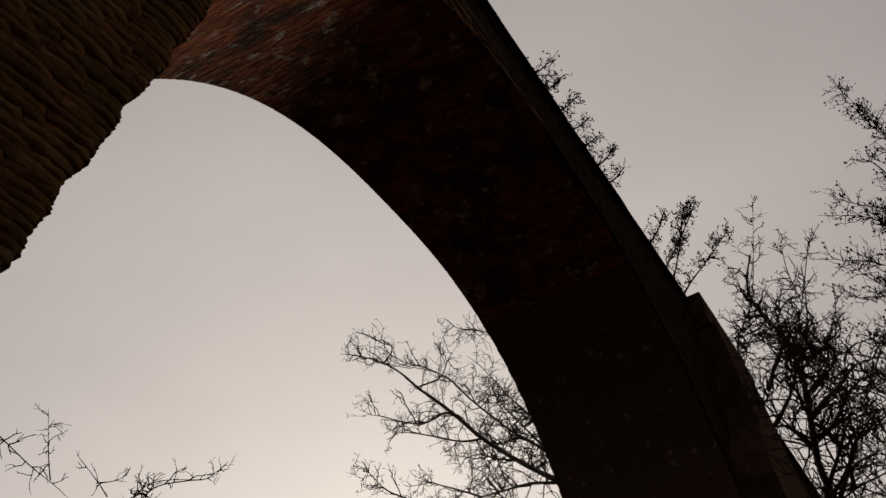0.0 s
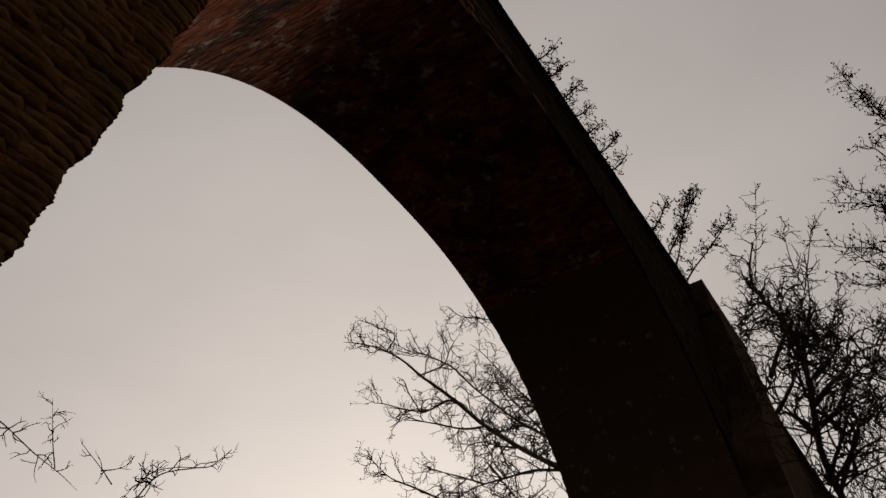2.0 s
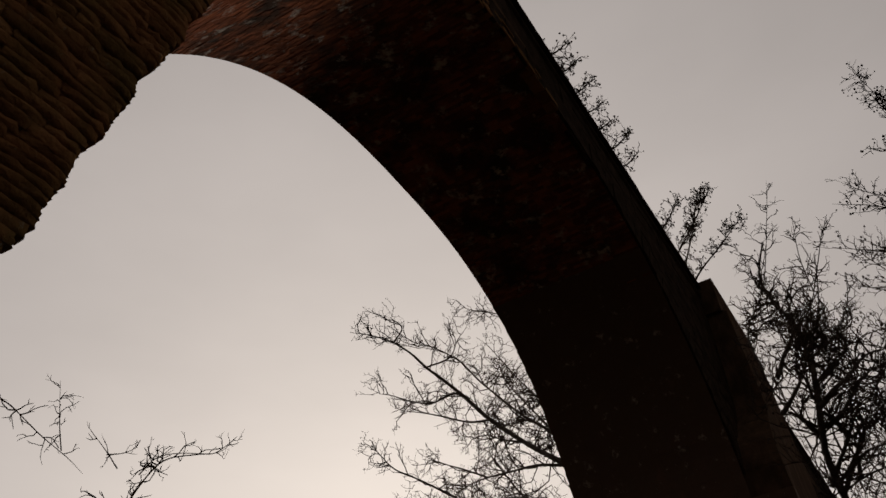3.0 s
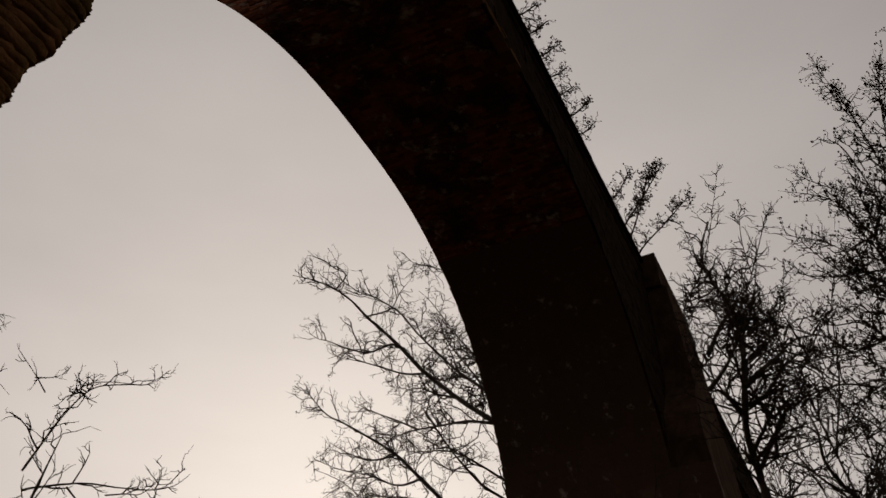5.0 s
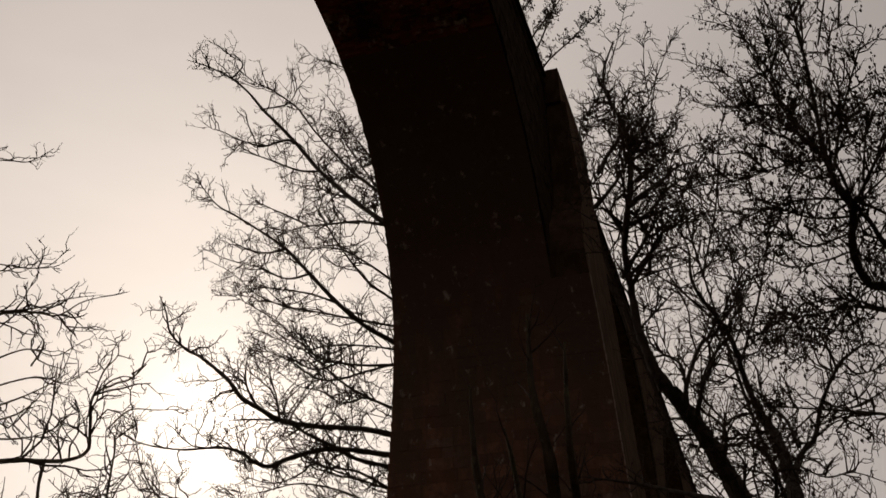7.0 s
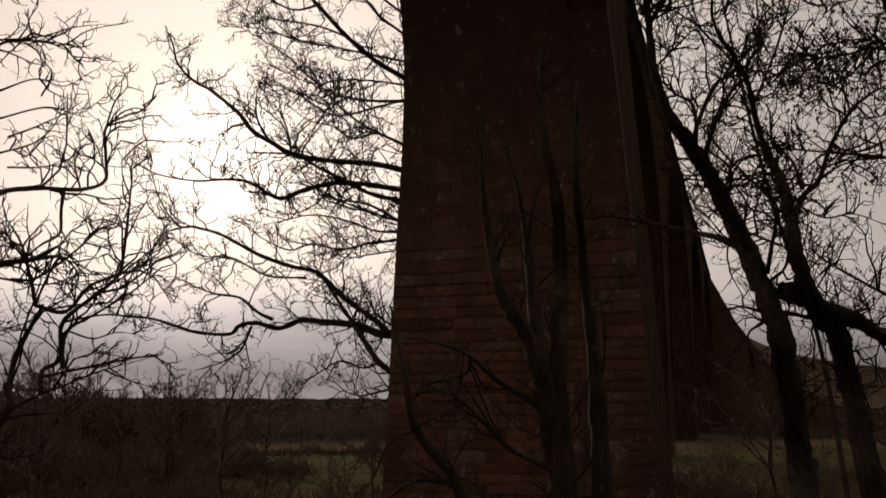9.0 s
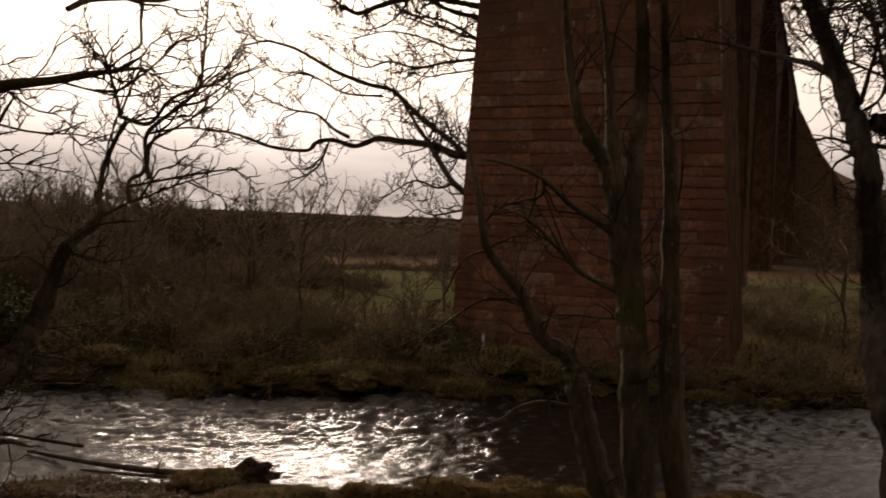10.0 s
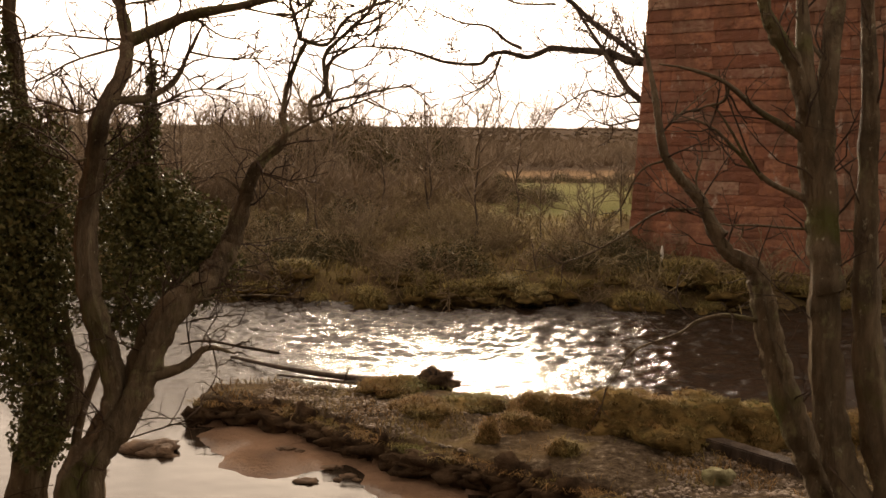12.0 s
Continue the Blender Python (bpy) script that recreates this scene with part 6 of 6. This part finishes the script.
def scatter_bushes():
    rng = np.random.default_rng(80)
    kinds = [thicket(81, 20, 1.6, DRY), thicket(82, 22, 1.4, HEDGE), thicket(83, 16, 2.1, HEDGE), thicket(84, 24, 1.0, DRY)]
    first = [True] * 4
    n = 0
    while n < 240:
        x = rng.uniform(-24, 24)
        e = rng.uniform(0.35, 8.5) if n < 170 else rng.uniform(8, 20)
        y = float(far_edge(np.array(x))) + e
        az = math.degrees(math.atan2(x, y))
        u, l = Vector((x, y, 0)).dot(U), Vector((x, y, 0)).dot(V)
        if -10.9 < l < -1.9 and u > 24.6 and u < 30.2:
            continue
        if -4.2 < az < 3.4 and e > 5.5 and rng.random() < 0.75:
            continue
        k = int(rng.integers(4))
        if e < 1.5 and k == 2:
            k = 3
        m = Matrix.LocRotScale((x, y, float(ground_height(x, y))), Euler((0, 0, rng.uniform(0, 6.28))), None)
        s = rng.uniform(0.6, 1.15)
        if first[k]:
            kinds[k].matrix_basis = m
            first[k] = False
        else:
            c = copy_thing(kinds[k], m)
            c.scale = (s, s, s * rng.uniform(0.8, 1.1))
        n += 1


scatter_bushes()


def leafy_bush():
    """A low rounded evergreen scrub bush, a dome of small leaves over short stems."""
    rng = np.random.default_rng(86)
    t = thing("scrub_bush", "dark rounded evergreen scrub on the far bank", "bush", "scrub bushes on the far bank")
    tb = Tubes()
    for _ in range(14):
        d = np.array([rng.normal() * 0.5, rng.normal() * 0.5, 0.8])
        tb.add(np.array([[0, 0, -0.1], d * 0.5, d + rng.normal(size=3) * 0.1]), [0.03, 0.02, 0.008], 4)
    tagged(tb.make("brushwood", HEDGE, t), kind="stuff")
    v, f = [], []
    for _ in range(2600):
        a, q = rng.uniform(0, 6.28), rng.random()
        lobes = 1 + 0.3 * math.sin(3 * a + 1) + 0.2 * math.sin(7 * a) + 0.12 * rng.normal()
        r = math.sqrt(q) * lobes
        c = np.array([math.cos(a) * r * 0.95, math.sin(a) * r * 0.95, 0.95 * math.sqrt(max(0.03, 1 - q)) * rng.uniform(0.45, 1.15) * (1 + 0.25 * math.sin(2.3 * a)) + 0.1])
        n, m = rng.normal(size=3), rng.normal(size=3)
        n, m = n / np.linalg.norm(n) * 0.05, m / np.linalg.norm(m) * 0.022
        k = len(v)
        v.extend([(c - n).tolist(), (c + m).tolist(), (c + n).tolist(), (c - m).tolist()])
        f.append((k, k + 1, k + 2, k + 3))
    tagged(mesh_object("foliage", v, f, SCRUB, t, "small dark olive leaves"), kind="stuff")
    spots = [(-2.1, 40.0, 0.95), (-3.2, 41.5, 1.15), (-1.1, 39.4, 0.65), (-9.0, 27.5, 1.0), (-11.2, 26.0, 1.1), (-6.2, 25.0, 0.7), (-7.2, 29.5, 1.2), (0.2, 24.3, 0.6), (1.0, 26.0, 0.7), (-14.0, 26.5, 1.1)]
    for _ in range(16):
        x = rng.uniform(-17, 2.5)
        spots.append((x, float(far_edge(np.array(x))) + rng.uniform(0.8, 5), rng.uniform(0.4, 0.9)))
    # a low hedge across the pasture
    for x in np.arange(-4.6, 4.4, 0.75):
        spots.append((float(x), 57.5 + 0.6 * math.sin(2.1 * x), 0.55 + 0.12 * math.sin(5 * x)))
    for k, (x, y, s) in enumerate(spots):
        c = t if k == 0 else copy_thing(t, Matrix.Identity(4))
        c.matrix_basis = Matrix.LocRotScale((x, y, float(ground_height(x, y)) - 0.05), Euler((0, 0, rng.uniform(0, 6.28))), None)
        c.scale = (s * rng.uniform(0.9, 1.5), s, s * rng.uniform(0.55, 0.9))
    # taller scrub that stands against the sky at the far end of the meadow
    for k in range(11):
        x, y = -17.5 + 1.15 * k + rng.uniform(-0.3, 0.3), 47 + rng.uniform(-2.5, 2.5)
        z = float(ground_height(x, y)) - 0.05
        c = copy_thing(t, Matrix.Identity(4))
        c.matrix_basis = Matrix.LocRotScale((x, y, z), Euler((0, 0, rng.uniform(0, 6.28))), None)
        c.scale = (rng.uniform(1.5, 2.2), 1.4, (EYE + rng.uniform(0.45, 0.95) - 0.05 * max(0, k - 6) - z) / 1.25)


SCRUB = leaf_mat("scrub_leaf", (0.035, 0.032, 0.014), (0.11, 0.085, 0.035), 0.7, 0.15)
leafy_bush()


def bank_tufts():
    rng = np.random.default_rng(85)
    pts = []
    for _ in range(16000):
        x = rng.uniform(-24, 24)
        e = rng.uniform(0.0, 1) ** 1.5 * 10 - 0.15
        y = float(far_edge(np.array(x))) + e
        u, l = x * U.x + y * U.y, x * V.x + y * V.y
        if -10.9 < l < -1.9 and 24.6 < u < 30.2:
            continue
        pts.append((x, y, float(ground_height(x, y)) - 0.03))
    tagged(blades(rng, pts, 0.36, 0.016, 1.4, GRASS, "reeds"), "pale dead grass and reeds on the bank", "grass", kind="stuff")


bank_tufts()


def small_tree(seed, height, r, label, levels, group, spread=0.7, limbs=7):
    """A free-standing bare tree at the origin: a short trunk that breaks into spreading limbs."""
    rng = np.random.default_rng(seed)
    t = thing("small_tree", label, "tree", group)
    fork = height * 0.3
    path = spline([(0, 0, -0.2), (0.02 * height, 0, fork * 0.5), (0, 0.02 * height, fork), (0.03 * height, 0, height * 0.62), (0.0, 0.03 * height, height * 0.92)], 4)
    tb = Tubes()
    tb.add(path, np.linspace(r, r * 0.12, len(path)), 6)
    tb.make("trunk", BARK, t)
    cr = Tubes()
    for k in range(limbs):
        a = 2.4 * k + rng.uniform(-0.4, 0.4)
        z0 = fork * rng.uniform(0.45, 2.1)
        s = spread * height * 0.5 * rng.uniform(0.6, 1.1)
        h = (height - z0) * rng.uniform(0.55, 0.95)
        p = np.array([0, 0, z0])
        d = np.array([math.cos(a), math.sin(a), 0])
        limb = spline([p, p + d * s * 0.45 + [0, 0, h * 0.35], p + d * s * 0.8 + rng.normal(size=3) * 0.1 * height + [0, 0, h * 0.7], p + d * s + [0, 0, h]], 4)
        cr.add(limb, np.linspace(r * 0.5, r * 0.12, len(limb)), 4)
        sprout(cr, rng, limb, r * 0.5, r * 0.12, levels, 0.1, 0.3, None, 0.2)
    sprout(cr, rng, path, r * 0.5, r * 0.12, levels, 0.1, 0.3, None, 0.5)
    tagged(cr.make("crown", FAR_TWIGS, t, "fine leafless twigs"), kind="stuff")
    return t


def on_ground(t, x, y, turn=0.0, s=1.0):
    t.matrix_basis = Matrix.LocRotScale((x, y, float(ground_height(x, y)) - 0.05), Euler((0, 0, turn)), None)
    t.scale = (s, s, s)


sapling = small_tree(90, 4.6, 0.06, "slender bare tree on the far bank", [(0.95, 5, 0.013), (0.5, 4.5, 0.0095), (0.3, 3.5, 0.008)], "small trees on the far bank", 0.9, 11)
on_ground(sapling, -2.9, 27.5)
for x, y, s, a in ((0.55, 25.2, 0.62, 1.0), (-7.5, 26.5, 0.75, 2.0), (-4.6, 30, 0.9, 3.3), (-12, 27, 1.1, 4.0), (-16.5, 27, 1.0, 5.0), (13.5, 27, 1.1, 0.4), (17, 25.5, 1.0, 2.2), (-9.8, 31, 1.0, 2.9), (-14.5, 38, 1.0, 1.2), (-12.8, 36, 0.9, 0.3), (-16.4, 41, 1.05, 3.0), (1.6, 30, 0.6, 1.8), (-5.6, 25.2, 0.5, 0.9), (-8.6, 29, 0.85, 0.2), (-13.2, 30, 0.9, 2.5), (-6.4, 31, 0.8, 3.6), (-15.2, 31, 1.0, 4.4), (-11.6, 33, 0.95, 5.6), (-18.5, 30, 1.0, 0.7), (-5.2, 33, 0.9, 1.9), (-0.9, 28, 0.5, 2.2), (-1.9, 32, 0.9, 0.4)):
    c = copy_thing(sapling, Matrix.Identity(4))
    on_ground(c, x, y, a, s)


def far_woods():
    rng = np.random.default_rng(91)
    kinds = [small_tree(92 + i, 7.5 + i, 0.16, "distant bare woodland tree", [(2.0, 1.5, 0.04), (1.0, 2.0, 0.026), (0.55, 2.0, 0.018)], "woodland trees", 0.95, 9) for i in range(3)]
    used = [False] * 3
    n = 0
    while n < 44:
        y = 30 * 4.2 ** rng.random()
        az = rng.uniform(-38, -13) if n % 2 else rng.uniform(-36, 46)
        x = y * math.tan(radians(az))
        if -5.0 < az < 4.5 and y < 92:
            continue
        u, l = x * U.x + y * U.y, x * V.x + y * V.y
        if -13 < l < 2:
            continue
        if az > 18 and l < 8:
            continue
        if az > -9 and y > 50:
            continue
        k = int(rng.integers(3))
        s = rng.uniform(0.4, 0.8) * (0.55 if az > -9 else 1.0)
        c = kinds[k] if not used[k] else copy_thing(kinds[k], Matrix.Identity(4))
        used[k] = True
        on_ground(c, x, y, rng.uniform(0, 6.28), s)
        n += 1


far_woods()


def hill_woodland():
    """Leafless woods over the slopes beyond the fields: thousands of fine upswept branches."""
    rng = np.random.default_rng(97)
    v, f = [], []
    for _ in range(4600):
        y = 34 * 17.0 ** rng.random()
        az = rng.uniform(-46, 24)
        if -5.2 < az < 4.8 and y < 78 + rng.uniform(0, 8):
            continue
        if az > 4.5 and y < 60:
            continue
        x = y * math.tan(radians(az))
        l = x * V.x + y * V.y
        if -14 < l < 4 and y < 150:
            continue
        z = float(ground_height(x, y))
        h = rng.uniform(1.2, 2.4) if y < 75 else rng.uniform(1.0, 2.8) if y < 220 else rng.uniform(1.0, 2.0)
        if az < -13:
            h *= rng.uniform(1.0, 1.6)
        w = h * rng.uniform(0.8, 1.3)
        thin = 0.006 + 0.00042 * y
        n = 100
        a = rng.uniform(0, 6.28, n)
        q = rng.random(n) ** 0.5
        up = h * np.sqrt(np.maximum(0.05, 1 - 0.85 * q * q)) * rng.uniform(0.35, 1.0, n)
        e = np.stack([x + np.cos(a) * w * q, y + np.sin(a) * w * q, z + up], 1)
        p = np.stack([x + np.cos(a) * w * q * 0.45, y + np.sin(a) * w * q * 0.45, z + up * rng.uniform(0.1, 0.6, n)], 1)
        t = rng.uniform(0, 6.28, n)
        s = np.stack([np.cos(t), np.sin(t), 0.3 * np.sin(3 * t)], 1) * thin
        for i in range(n):
            k = len(v)
            v.extend([(p[i] - s[i]).tolist(), (p[i] + s[i]).tolist(), e[i].tolist()])
            f.append((k, k + 1, k + 2))
    # the wooded skyline
    for _ in range(1500):
        y, az = rng.uniform(620, 930), rng.uniform(-46, 24)
        x = y * math.tan(radians(az))
        z = float(ground_height(x, y))
        w, h = rng.uniform(6, 14), rng.uniform(1.0, 3.4)
        for i in range(40):
            q, a = rng.normal() * 0.5, rng.uniform(-1.2, 1.2)
            k, e = len(v), h * math.exp(-q * q) * rng.uniform(0.5, 1.0)
            v.extend([[x + q * w - 0.5, y, z - 0.5], [x + q * w + 0.5, y + 0.4, z - 0.5], [x + q * w + a, y, z + e]])
            f.append((k, k + 1, k + 2))
    ob = mesh_object("woodland", v, f, FAR_TWIGS)
    tagged(ob, "brown leafless woods on the far slopes", "woods", kind="stuff")


hill_woodland()


def field_edge():
    """A pale gatepost and a low field wall by the pier."""
    t = thing("gatepost", "pale wooden gatepost at the field edge", "post")
    bm = bmesh.new()
    x, y = 3.0, 56.0
    z = float(ground_height(x, y))
    bar(bm, [(x, y, z - 0.2), (x + 0.2, y, z - 0.2), (x + 0.2, y + 0.2, z - 0.2), (x, y + 0.2, z - 0.2)],
        [(x, y, z + 1.4), (x + 0.2, y, z + 1.4), (x + 0.2, y + 0.2, z + 1.4), (x, y + 0.2, z + 1.4)])
    part("post", bm, PEBBLE, t)
    t = thing("marker_stone", "small pale stone at the foot of the pier", "stone")
    rng = np.random.default_rng(95)
    x, y = 2.45, 25.2
    foot = float(ground_height(x, y)) - 0.05
    lump(rng, (x, y, (foot + 1.3) / 2), (0.042, 0.04, (1.3 - foot) / 2), leaf_mat("pale_stone", (0.6, 0.57, 0.52), (0.66, 0.63, 0.58), 0.8, 0.2), "stone", t)


field_edge()

# ---- masonry last ----
far_pier_face(viaduct)
near_pier_face(viaduct)
vault_lining(viaduct)
spandrel_courses(viaduct)
